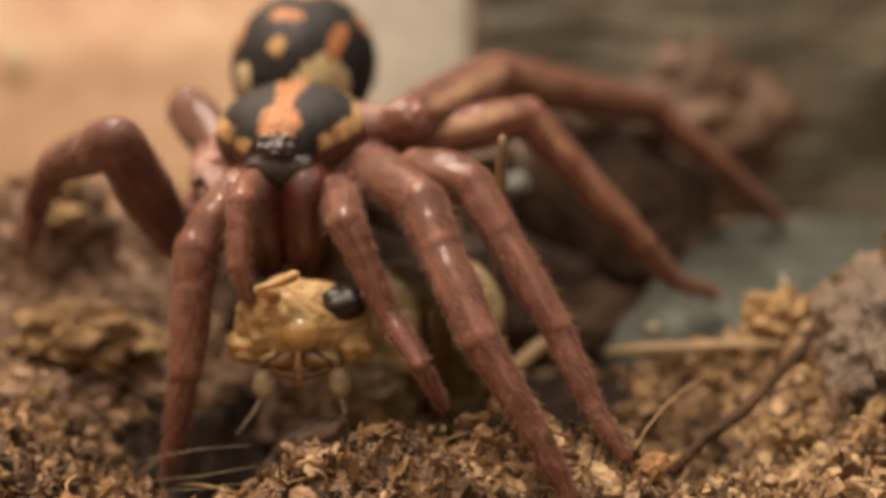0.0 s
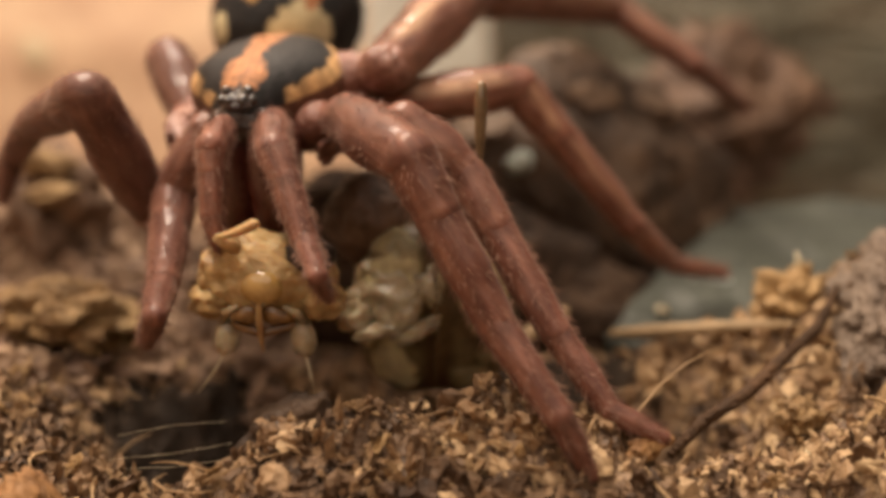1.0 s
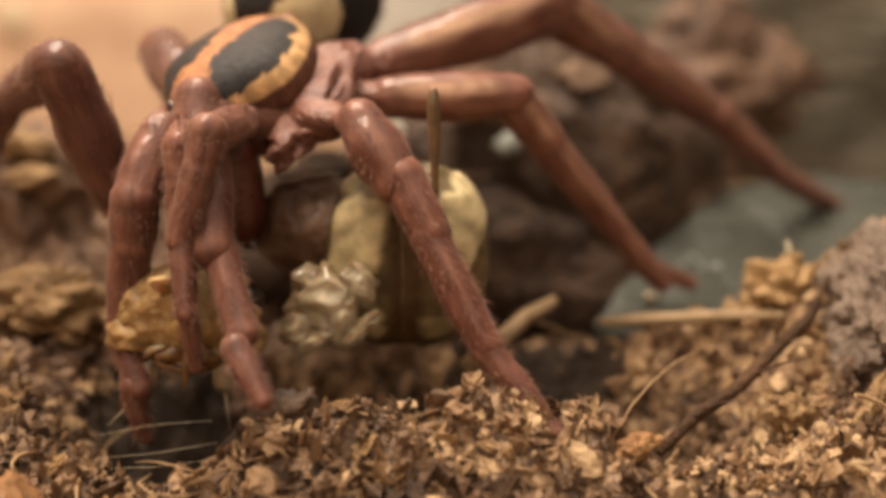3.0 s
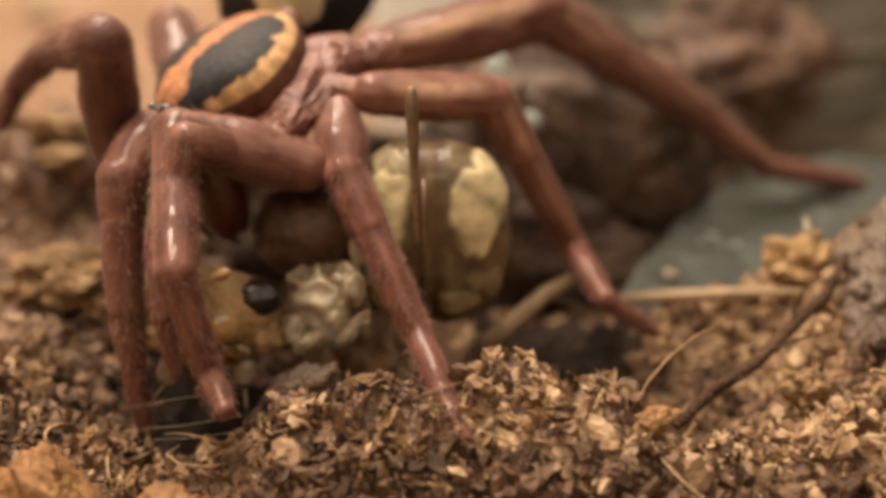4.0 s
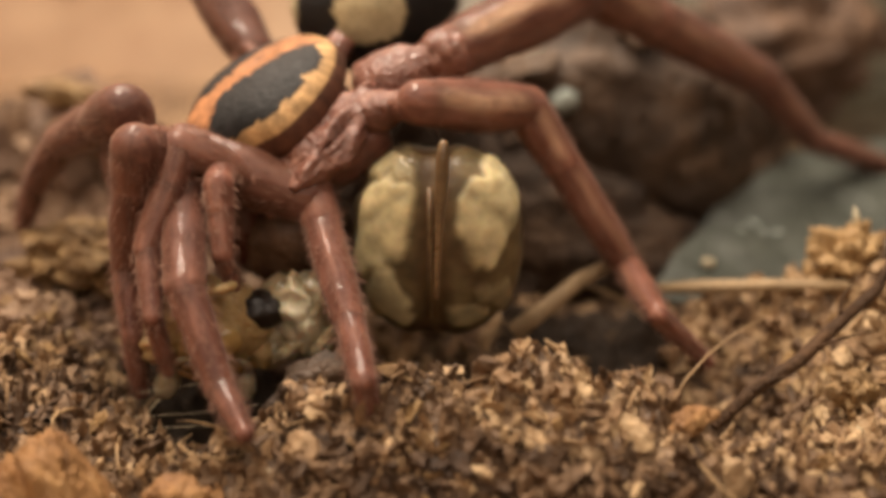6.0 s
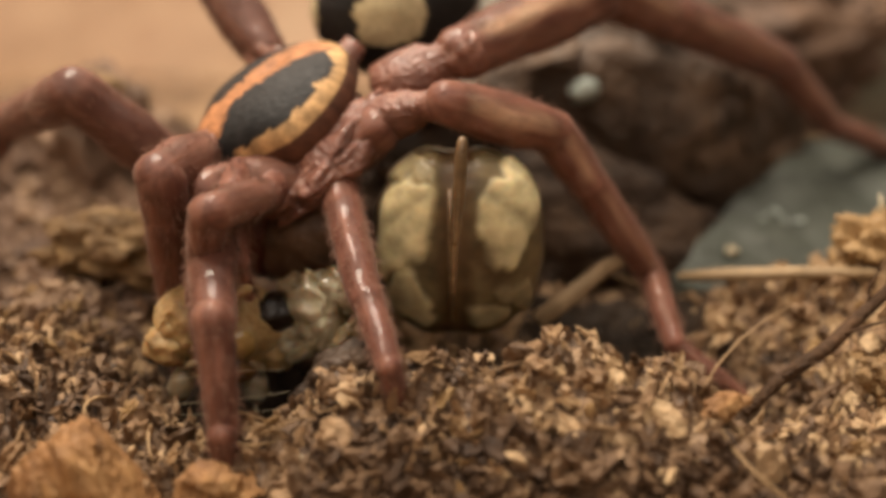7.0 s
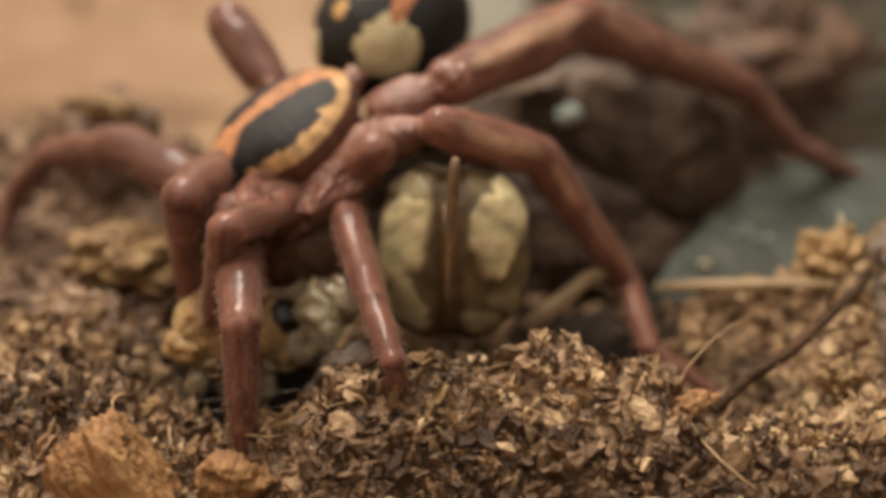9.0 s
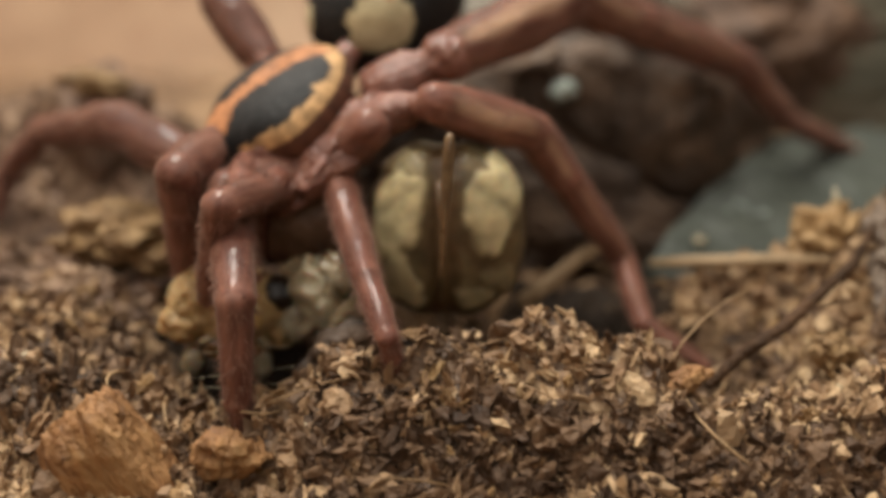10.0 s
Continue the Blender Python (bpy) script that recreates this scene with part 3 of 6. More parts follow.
def segment(L, r0, r1, bulge, striped, hairs, seed, dark=1.0):
    """One rigid leg piece along +z (mm), gently swollen, with round pale joints; and its fine bristles."""
    def radius(t):
        return (r0 + (r1 - r0) * t) * (1 + bulge * math.sin(math.pi * t) ** 1.5)
    prof = [(-r0 * math.cos(a), r0 * math.sin(a)) for a in (0.2, 0.55, 0.9, 1.25)]
    n = 22
    prof += [(L * k / n, radius(k / n)) for k in range(n + 1)]
    prof += [(L + r1 * math.cos(a), r1 * math.sin(a)) for a in (1.25, 0.9, 0.55, 0.2)]
    v, f = lathe(prof, 24)
    for p in v:
        k = 1 + 0.09 * noise.fractal(Vector((p[0], p[1], p[2] * 0.7)) * 0.7 + Vector((seed, 0, 0)), 0.9, 2, 3)
        p[0] *= k
        p[1] *= k
    ang = np.arctan2(v[:, 1], v[:, 0])
    z = v[:, 2]
    pale = np.exp(-((z - L) / 0.3) ** 2) * 0.42 + np.exp(-((z + 0.05) / 0.2) ** 2) * 0.12
    t = z / L
    stripe = striped * np.clip(np.cos(3 * ang + 0.6 + 0.25 * np.sin(z * 1.7)), 0, 1) ** 1.2 * step01(t, 0.03, 0.15) * (1 - step01(t, 0.8, 0.98))
    blot = np.array([noise.fractal(Vector((a * 1.2, b * 1.2, c * 0.45)) + Vector((seed * 3.1, 0, 0)), 0.8, 2, 3) for a, b, c in v])
    rim = 0.3 * np.clip(np.cos(2 * ang + seed), 0, 1) ** 3 + 0.42 * blot
    # dark scales the piece's colour; shaded legs are painted darker by it
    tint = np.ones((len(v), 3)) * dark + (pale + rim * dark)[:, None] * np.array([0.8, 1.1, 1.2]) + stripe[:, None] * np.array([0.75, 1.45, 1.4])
    tint *= (1 - 0.3 * np.exp(-((z - 0.1 * L) / 0.35) ** 2) * (0.6 + blot))[:, None]
    hair = []
    bristles(L, radius, hairs, 0.45, hair)
    hv, hf = join(hair)
    return mesh_data("leg_piece", v * MM, f, LEG, True, tint), mesh_data("leg_hair", hv * MM, hf, HAIR)


LEGS = {}
PIECES = ("femur", "patella", "tibia", "metatarsus", "tarsus")
CUT = 0.34


def leg(key, name, label, lengths, r, striped=0.0, dark=1.0, thigh=1.0):
    v, f = icosphere(3)
    v = wobble(v, 1.5, 0.25, len(LEGS) + 2) * np.array([r * 1.05, r * 1.05, r * 1.0])
    root = part(name, mesh_data("coxa", v * MM, f, COXA), spider, label)
    cuts = (lengths[0], lengths[1] * CUT, lengths[1] * (1 - CUT), lengths[2], lengths[3])
    radii = ((1.05, 1.22, 0.14), (1.22, 1.06, 0.03), (1.04, 0.86, 0.06), (0.82, 0.62, 0.04), (0.6, 0.38, 0.12))
    parts = []
    for k, (n, L) in enumerate(zip(PIECES, cuts)):
        a, b, bulge = radii[k]
        if k == 0:
            a, bulge = a * thigh, bulge * thigh + 0.2 * (thigh - 1)
        me, hair = segment(L, a * r, b * r, bulge, striped * (1.0, 0.6, 0.35, 0.2, 0.1)[k], 60 + int(54 * L), len(LEGS) * 5 + k, dark)
        ob = part(n, me, root)
        fur = tagged(part("bristles", hair, root), kind="stuff")
        parts.append((ob, fur))
    v, f = lathe([(-0.3, 0.3 * r), (0.0, 0.8 * r), (0.45, 1.02 * r), (0.95, 0.8 * r), (1.2, 0.78 * r), (1.8, 1.12 * r), (3.0, 1.25 * r), (4.2, 1.1 * r), (4.6, 0.6 * r)], 18)
    for p in v:
        p += 0.16 * np.array(noise.noise_vector(Vector(p) * 1.2 + Vector((len(LEGS) * 5, 0, 0))))
    LEGS[key] = (root, parts, [], part("coxa", mesh_data("coxa", v * MM, f, COXA), root, "knobbly pinkish brown leg base"))


# Low tint factors paint shade into a leg, most on right_two and right_three.
leg("left_one", "leg", "front left leg of the spider", (5.91, 7.84, 4.57, 2.81), 1.0, 0.15, 0.84, 1.15)
leg("left_two", "leg", "second left leg of the spider", (3.38, 8.25, 3.96, 2.45), 0.86, 0.2, 0.95, 1.22)
leg("left_three", "leg", "third left leg with tan stripes", (6.14, 9.55, 4.77, 3.89), 0.88, 2.4, 1.08, 1.15)
leg("left_four", "leg", "long hind left leg with tan stripes", (9.68, 13.47, 6.28, 7.57), 1.25, 2.3, 0.92)
leg("left_palp", "pedipalp", "left feeler beside the chelicerae", (3.47, 4.73, 3.12, 2.61), 0.7, 0.1, 0.9)
leg("right_one", "leg", "front right leg of the spider", (3.64, 5.82, 3.18, 2.61), 0.9, 0.1, 0.85)
leg("right_two", "leg", "second right leg, raised, painted dark as if shaded", (6.89, 6.09, 4.10, 2.37), 1.05, 0, 0.66)
leg("right_three", "leg", "third right leg, bent back, painted dark as if shaded", (4.91, 7.59, 3.02, 2.21), 1.05, 0, 0.66)
leg("right_palp", "pedipalp", "right feeler beside the chelicerae", (2.06, 3.00, 0.88, 0.77), 0.58, 0.1, 1.15)


def step(key, t, *joints):
    LEGS[key][2].append((t, [Vector(j) * MM for j in joints]))


def carapace_mesh():
    """Domed shield, narrow in front; forward is +y, up +z (mm)."""
    n, m = 110, 54
    v, tint = [], []
    black, orange, gold = np.array([0.016, 0.015, 0.015]), np.array([0.37, 0.165, 0.07]), np.array([0.52, 0.32, 0.145])
    for j in range(m + 1):
        for i in range(n):
            a = 2 * math.pi * i / n
            q = j / m
            s = math.sin(q * math.pi)
            rr = min(1.0, s ** 0.75)
            x, y = rr * math.sin(a), rr * math.cos(a)
            neck = 1 - 0.36 * step01(np.array(y), 0.1, 0.85)
            top = q < 0.5
            dome = math.sqrt(max(0, 1 - rr * rr))
            z = (0.25 + 2.55 * dome ** 0.8 * (1 + 0.2 * y)) if top else (0.25 - 1.3 * dome)
            groove = 0.28 * math.exp(-((x / 0.1) ** 2 + ((y + 0.3) / 0.16) ** 2)) if top else 0
            px, py = x * neck * 3.9, y * 4.7
            v.append((px, py, z - groove))
            nz = 0.10 * noise.fractal(Vector((px * 0.95, py * 0.95, 0)), 0.9, 2, 3)
            half = 0.135 + 0.24 * float(step01(np.array(y), 0.22, 0.6)) + 0.09 * float(step01(np.array(-y), -0.1, 0.4))
            c = black
            if abs(x) + 0.7 * nz < half and -0.95 < y < 0.8 + 0.5 * nz:
                c = orange
            jag = 0.045 * noise.noise(Vector((a * 4.3, 1.7, 0))) + 0.04 * noise.noise(Vector((a * 19, 5.1, 0)))
            if rr > 0.9 - 0.05 * abs(x) + 0.045 * float(step01(np.array(y), 0.1, 0.7)) + nz * 0.9 + jag and y < 0.86:
                c = gold
            if rr > 0.97 or not top:
                c = np.array([0.1, 0.04, 0.022])
            if y > 0.76 + 0.4 * nz and top:
                c = black
            streak = 1 + 0.6 * noise.noise(Vector((a * 14, rr * 3, 0))) + 0.55 * noise.fractal(Vector((px * 1.4, py * 1.4, 5)), 0.9, 2, 3)
            tint.append(c * max(0.45, streak))
    f = [(j * n + i, (j + 1) * n + i, (j + 1) * n + (i + 1) % n, j * n + (i + 1) % n) for j in range(m) for i in range(n)]
    return mesh_data("carapace", np.array(v) * MM, f, SHELL, True, np.array(tint))


def abdomen_mesh():
    v, f = icosphere(6)
    tint = np.tile(np.array([0.012, 0.011, 0.011]), (len(v), 1))
    cream, rust = (0.58, 0.5, 0.3), (0.38, 0.16, 0.07)
    spots = [((0.50, 0.83, 0.14), 0.17, 0.2, cream), ((-0.6, 0.79, 0.1), 0.4, 0.36, cream),
             ((0.02, 0.76, 0.62), 0.12, 0.12, (0.42, 0.25, 0.09)), ((0.12, 0.4, 0.92), 0.17, 0.10, rust),
             ((-0.1, 0.4, 0.92), 0.17, 0.10, rust), ((0.72, 0.35, 0.6), 0.09, 0.26, rust),
             ((-0.68, 0.42, 0.6), 0.09, 0.28, rust), ((0.7, -0.3, 0.5), 0.2, 0.2, rust),
             ((-0.7, -0.3, 0.5), 0.2, 0.2, rust), ((0, -0.2, 0.98), 0.2, 0.2, rust)]
    for i, p in enumerate(v):
        nz = 0.09 * noise.fractal(Vector(p) * 4.0, 0.9, 2, 3)
        for c, wx, wz, col in spots:
            c = np.array(c) / np.linalg.norm(c)
            d = p - c
            if (d[0] / wx) ** 2 + ((d[1] ** 2 + d[2] ** 2) ** 0.5 / wz) ** 2 * 0.8 < 1 + nz * 6:
                tint[i] = col
    v = wobble(v, 2.0, 0.02, 4)
    pieces = [(v * np.array([4.15, 5.4, 4.1]), f)]
    r = random.Random(8)
    for i in range(500):
        d = Vector((r.gauss(0, 1), r.gauss(0, 1), r.gauss(0, 1))).normalized()
        p = Vector((d.x * 4.12, d.y * 5.37, d.z * 4.07))
        pieces.append(tube([p, p + d * 0.35 + Vector((0, -0.2, 0))], [0.02, 0.005], 3))
    v2, f2 = join(pieces)
    full = np.tile(np.array([0.1, 0.05, 0.03]), (len(v2), 1))
    full[:len(v)] = tint
    return mesh_data("abdomen", v2 * MM, f2, SHELL, True, full)


carapace = part("carapace", carapace_mesh(), spider, "glossy black carapace with orange median band and scalloped orange rim")
abdomen = part("abdomen", abdomen_mesh(), spider, "round black abdomen with cream and orange spots")
v, f = icosphere(4)
v = wobble(v, 1.6, 0.12, 6)
part("sternum", mesh_data("sternum", v * np.array([3.1, 3.7, 1.5]) * MM, f, COXA), carapace, "reddish brown underside").matrix_basis = pose(0, -0.0003, -0.0011)
for s in (-1, 1):
    v, f = icosphere(5)
    v = wobble(v, 2.0, 0.27, 80 + s) * np.array([1.6, 3.9, 1.15])
    part("flank", mesh_data("flank", v * MM, f, COXA), carapace, "crumpled wet pinkish brown flank").matrix_basis = pose(s * 3.7 * MM, -0.4 * MM, -1.1 * MM)
v, f = tube([(0, -3.9, -0.2), (0, -4.6, 0.0), (0, -5.4, 0.2)], [0.9, 0.7, 0.6], 14)
part("waist", mesh_data("waist", v * MM, f, COXA), carapace, "narrow brown waist")
v, f = icosphere(4)
v = wobble(v, 1.8, 0.1, 13)
part("eye_mound", mesh_data("eye_mound", v * np.array([1.9, 1.0, 1.25]) * MM, f, SHINY_BLACK), carapace, "glossy black mound that carries the eyes").matrix_basis = \
    pose(0, 3.75 * MM, 0.35 * MM, -25)
v, f = icosphere(3)
eye_me = mesh_data("eye", v * 0.25 * MM, f, EYE)
for x, y, z in ((-0.32, 4.32, 1.92), (0.32, 4.32, 1.92), (-0.72, 4.12, 1.86), (0.72, 4.12, 1.86), (-0.52, 3.85, 2.2), (0.52, 3.85, 2.2)):
    part("eye", eye_me, carapace, "shiny black eye").matrix_basis = pose(x * MM, y * MM, z * MM)
part("eye_tubercle", mesh_data("eye_tubercle", wobble(v, 1.7, 0.1, 17) * np.array([0.95, 0.6, 0.4]) * MM, f, SHINY_BLACK), carapace,
     "low glossy black bump between the eyes").matrix_basis = pose(0, 4.05 * MM, 1.8 * MM, -40)
for s in (-1, 1):
    prof = [(0, 0.4), (0.25, 0.95), (0.9, 1.32), (2.0, 1.4), (3.6, 1.3), (4.9, 1.1), (5.7, 0.8), (6.0, 0.3)]
    v, f = lathe(prof, 20, squash=1.1)
    ch = part("chelicera", mesh_data("chelicera", v * MM, f, CHELICERA), carapace, "dark red glossy swollen chelicera")
    ch.matrix_basis = pose(s * 1.25 * MM, 3.4 * MM, 0.7 * MM, -160, s * 3, 0)
    v, f = tube([(0, 0, 0), (0, 0.35, -0.7), (0, 0.3, -1.5), (0, -0.1, -2.2)], [0.36, 0.3, 0.18, 0.03], 10)
    part("fang", mesh_data("fang", v * MM, f, FANG), carapace, "curved black fang").matrix_basis = pose(s * 0.9 * MM, 5.3 * MM, -3.6 * MM)

# ---- cricket ----
cricket = tagged(new("cricket"), "dead golden cricket with pale belly under the spider", "cricket")
cricket.matrix_basis = Matrix.Translation((-0.004, -0.006, 0.003))
CB = Vector((-0.004, -0.006, 0.003))


def cricket_head():
    """Broad lumpy face, +y forward: high on one side where the antenna sits, cut back on the other for the eye."""
    v, f = icosphere(6)
    v = wobble(v, 1.8, 0.07, 3)
    v = np.sign(v) * np.abs(v) ** 0.88
    out = v * np.array([3.2, 1.8, 1.95])
    for p in out:
        low = np.clip(-p[2] / 1.95, 0, 1)
        p[0] *= 1 - 0.10 * low
        p[1] += 0.3 * math.exp(-((p[0] / 0.8) ** 2)) * (1 if p[1] > 0 else 0)
        p[2] += 0.45 * math.exp(-(((p[0] - 0.9) / 0.9) ** 2)) * np.clip(p[2], 0, 1)
        k = noise.fractal(Vector(p) * 1.5, 0.9, 2, 4)
        p += 0.13 * k * np.array([0.4, 1.0, 0.8])
    return mesh_data("head", out * MM, f, GOLD)


head = part("head", cricket_head(), cricket, "glossy golden cricket head with dark eyes")
v, f = icosphere(4)
v = wobble(v, 1.6, 0.12, 7)
part("compound_eye", mesh_data("compound_eye", v * np.array([1.45, 1.0, 0.9]) * MM, f, DULL_EYE), head, "large glossy black eye").matrix_basis = \
    pose(-1.8 * MM, 0.42 * MM, 1.1 * MM, 0, 12, 0)
for s in (-1, 1):
    v2, f2 = tube([(s * 1.5, 1.2, -1.5), (s * 1.7, 1.45, -2.1), (s * 1.78, 1.6, -2.6), (s * 1.75, 1.7, -3.0)], [0.42, 0.55, 0.58, 0.4], 12)
    palp = part("palp", mesh_data("palp", v2 * MM, f2, PALE_SKIN), head, "short pale cricket palp")
    v2, f2 = tube([(s * 1.8, 1.75, -2.9), (s * 2.2 + 0.2, 1.9, -3.9), (s * 2.7 + 0.5, 2.1, -4.9)], [0.07, 0.055, 0.025], 6)
    part("palp_tip", mesh_data("palp_tip", v2 * MM, f2, PALE_BIT), head, "thin pale feeler")
v2, f2 = tube([(1.0, 1.2, 1.9), (1.5, 1.6, 2.35), (1.75, 1.75, 2.6)], [0.34, 0.26, 0.2], 10)
part("antenna_base", mesh_data("antenna_base", v2 * MM, f2, GOLD), head, "bent golden antenna base")
v2, f2 = tube([(1.75, 1.75, 2.6), (1.1, 1.85, 2.8), (0.5, 1.85, 3.02), (0.0, 1.8, 3.25), (-0.2, 1.75, 3.34)], [0.12, 0.17, 0.24, 0.26, 0.1], 10)
part("antenna", mesh_data("antenna", v2 * MM, f2, GOLD), head, "short pale antenna joint folded over the face")
v, f = icosphere(4)
part("forehead", mesh_data("forehead", v * np.array([0.95, 0.6, 0.8]) * MM, f, AMBER), head, "smooth shiny amber forehead").matrix_basis = \
    pose(-0.1 * MM, 1.85 * MM, 0.3 * MM)
for s in (-1, 1):
    v, f = icosphere(4)
    part("cheek", mesh_data("cheek", wobble(v, 2.2, 0.2, 70 + s) * np.array([1.15, 1.1, 0.9]) * MM, f, GOLD), head,
         "bulging golden cheek").matrix_basis = pose(s * 2.4 * MM, 0.6 * MM, -0.8 * MM, 0, s * 15, 0)
    v, f = icosphere(3)
    v = np.array([(p[0], p[1], p[2] * (0.55 + 0.45 * np.clip(-s * p[0] * 0.9 + 0.3, 0, 1))) for p in v])
    part("mandible", mesh_data("mandible", v * np.array([0.72, 0.35, 0.6]) * MM, f, GOLD_DARK), head, "dark amber mandible beside the lip").matrix_basis = \
        pose(s * 0.72 * MM, 1.95 * MM, -1.0 * MM, 0, s * 12, 0)
    v2, f2 = tube([(s * 1.0, 2.0, -0.55), (s * 1.6, 1.85, -0.95), (s * 1.85, 1.6, -1.5)], [0.1, 0.2, 0.14], 8)
    part("face_ridge", mesh_data("face_ridge", v2 * MM, f2, PALE_SKIN), head, "pale ridge beside the lip")
    v2, f2 = tube([(s * 0.3, 2.1, 0.25), (s * 0.28, 2.2, -0.1), (s * 0.15, 2.25, -0.5)], [0.06, 0.1, 0.06], 6)
    part("face_ridge", mesh_data("face_ridge", v2 * MM, f2, PALE_SKIN), head, "pale ridge beside the lip")
v2, f2 = tube([(-2.2, 0.9, -1.2), (-1.2, 1.7, -1.65), (0, 2.0, -1.85), (1.2, 1.7, -1.65), (2.2, 0.9, -1.2)], [0.12, 0.2, 0.22, 0.2, 0.12], 8)
part("labrum", mesh_data("labrum", v2 * MM, f2, GOLD_DARK), head, "brown curved lower lip")
v2, f2 = tube([(0, 2.15, -0.2), (0, 2.35, -0.9), (0, 2.35, -1.7), (0, 2.1, -2.7)], [0.1, 0.17, 0.14, 0.06], 8)
part("lip_ridge", mesh_data("lip_ridge", v2 * MM, f2, GOLD), head)


def crumpled(name, size, seed, mat, amount=0.55, freq=1.7):
    v, f = icosphere(5)
    v = wobble(v, freq, amount, seed)
    return mesh_data(name, v * np.array(size) * MM, f, mat)


def creased(name, size, seed, mat, depth=0.5, freq=1.5):
    """A crushed skin: flat facets that meet in sharp folds."""
    v, f = icosphere(5)
    off = Vector((seed * 3.7, seed * 1.3, 0))
    out = np.array(v)
    for i, p in enumerate(v):
        q = Vector(p) * freq + off
        k = 1.25 - depth * (abs(noise.noise(q)) * 1.6 + abs(noise.noise(q * 2.1)) * 0.8 + noise.voronoi(q * 1.2)[0][0] * 0.7)
        out[i] = p * k
    return mesh_data(name, out * np.array(size) * MM, f, mat)


thorax = part("thorax", creased("thorax", (2.2, 1.6, 1.8), 41, PALE_SKIN, 0.38, 1.1), cricket, "crushed wet pale thorax")
for at, size, turn, seed in (((0.9, -1.0, -0.7), (0.75, 0.7, 1.5), 22, 43), ((-1.5, -1.0, -0.9), (0.9, 0.6, 0.8), -30, 44), ((1.9, -0.6, 0.5), (0.8, 0.7, 1.2), -15, 45)):
    part("membrane", creased("membrane", size, seed, PALE_SKIN, 0.32, 0.9), thorax, "glassy pale folded membrane").matrix_basis = \
        pose(at[0] * MM, at[1] * MM, at[2] * MM, 0, turn, 0)
for at, turn, seed in (((1.5, -1.2, -1.5), 60, 51), ((-0.4, -1.3, -1.5), 70, 52)):
    part("leg_stump", creased("leg_stump", (0.4, 0.4, 1.3), seed, PALE_SKIN, 0.35), thorax, "folded pale leg").matrix_basis = pose(at[0] * MM, at[1] * MM, at[2] * MM, 0, turn, 0)
part("pronotum", crumpled("pronotum", (3.0, 2.2, 2.6), 46, DARK_SKIN, 0.12, 1.2), thorax, "dark brown rounded back shield").matrix_basis = \
    pose(-0.0006, 0.0026, 0.0030, 0, 10, 0)


def belly_mesh():
    """Plump underside, facing -y: four soft cream plates parted by brown seams."""
    v, f = icosphere(6)
    tint = np.zeros((len(v), 3))
    out = np.array(v)
    cream, brown, olive = np.array([0.6, 0.52, 0.31]), np.array([0.085, 0.044, 0.018]), np.array([0.165, 0.122, 0.06])
    plates = ((-0.58, 0.26, 0.36, 0.36, 1.0, -0.3), (0.54, 0.4, 0.38, 0.46, 1.0, -0.45), (-0.48, -0.42, 0.27, 0.28, 0.72, 0.35),
              (0.28, -0.6, 0.2, 0.14, 0.5, 0.2), (0.62, -0.42, 0.22, 0.16, 0.25, 0.2), (-0.5, 0.72, 0.3, 0.16, 0.4, 0))
    for i, p in enumerate(v):
        nz = noise.fractal(Vector(p) * 2.2, 0.9, 2, 4)
        fine = noise.fractal(Vector((p[0] * 3, p[1], p[2] * 6)), 0.9, 2, 3)
        q, share = 0.0, 0.0
        for cx, cz, wx, wz, k, lean in plates:
            d = (abs(p[0] - cx + 0.10 * nz) / wx) ** 2.6 + (abs(p[2] - cz + lean * (p[0] - cx) + 0.12 * nz) / wz) ** 2.6
            a = float(step01(np.array(-d), -1.3, -0.7))
            if a * k > share:
                q, share = a, a * k
        fold = 0.35 * math.exp(-(((p[2] - 0.45 + 0.7 * (abs(p[0]) - 0.5)) / 0.07) ** 2))
        share *= 1 - fold
        seam = math.exp(-(((p[0] + 0.03 + 0.03 * nz) / 0.17) ** 4))
        seam = max(seam, 0.75 * math.exp(-((p[0] - 0.3) / 0.3) ** 2 - ((p[2] + 0.12 + 0.4 * (p[0] - 0.3) + 0.1 * nz) / 0.12) ** 2))
        core = math.exp(-(((p[0] + 0.02) / 0.04) ** 2))
        base = olive * (0.8 + 0.5 * fine)
        c = (base * (1 - share) + cream * share * (1 + 0.3 * fine + 0.2 * nz)) * (1 - 0.8 * seam) + (brown + 0.5 * olive * core) * 0.8 * seam
        tint[i] = np.clip(c, 0.01, 1)
        w = np.sign(p) * np.abs(p) ** np.array([0.9, 0.72, 0.88])
        out[i] = w * (0.96 - 0.05 * seam + 0.04 * q + 0.012 * nz + 0.004 * fine - 0.02 * fold)
    return mesh_data("belly", out * np.array([4.15, 2.7, 4.8]) * MM, f, BELLY, True, tint)


belly = part("belly", belly_mesh(), cricket, "plump cream belly parted by brown seams")
v2, f2 = lathe([(-0.15, 0.1), (0.0, 0.22), (0.8, 0.3), (2.2, 0.27), (3.3, 0.17), (3.6, 0.2), (3.9, 0.16), (5.6, 0.13), (6.6, 0.09), (6.7, 0.03)], 10)
shank = part("hind_leg", mesh_data("hind_leg", v2 * MM, f2, SHANK), cricket, "thin translucent brown hind leg")
v2, f2 = tube([(-0.4, -2.3, 3.2), (-0.36, -2.6, 1.6), (-0.3, -2.62, -0.6), (-0.3, -2.45, -3.0)], [0.1, 0.12, 0.15, 0.08], 8)
part("belly_seam", mesh_data("belly_seam", v2 * MM, f2, SHANK), belly, "brown raised seam down the belly")

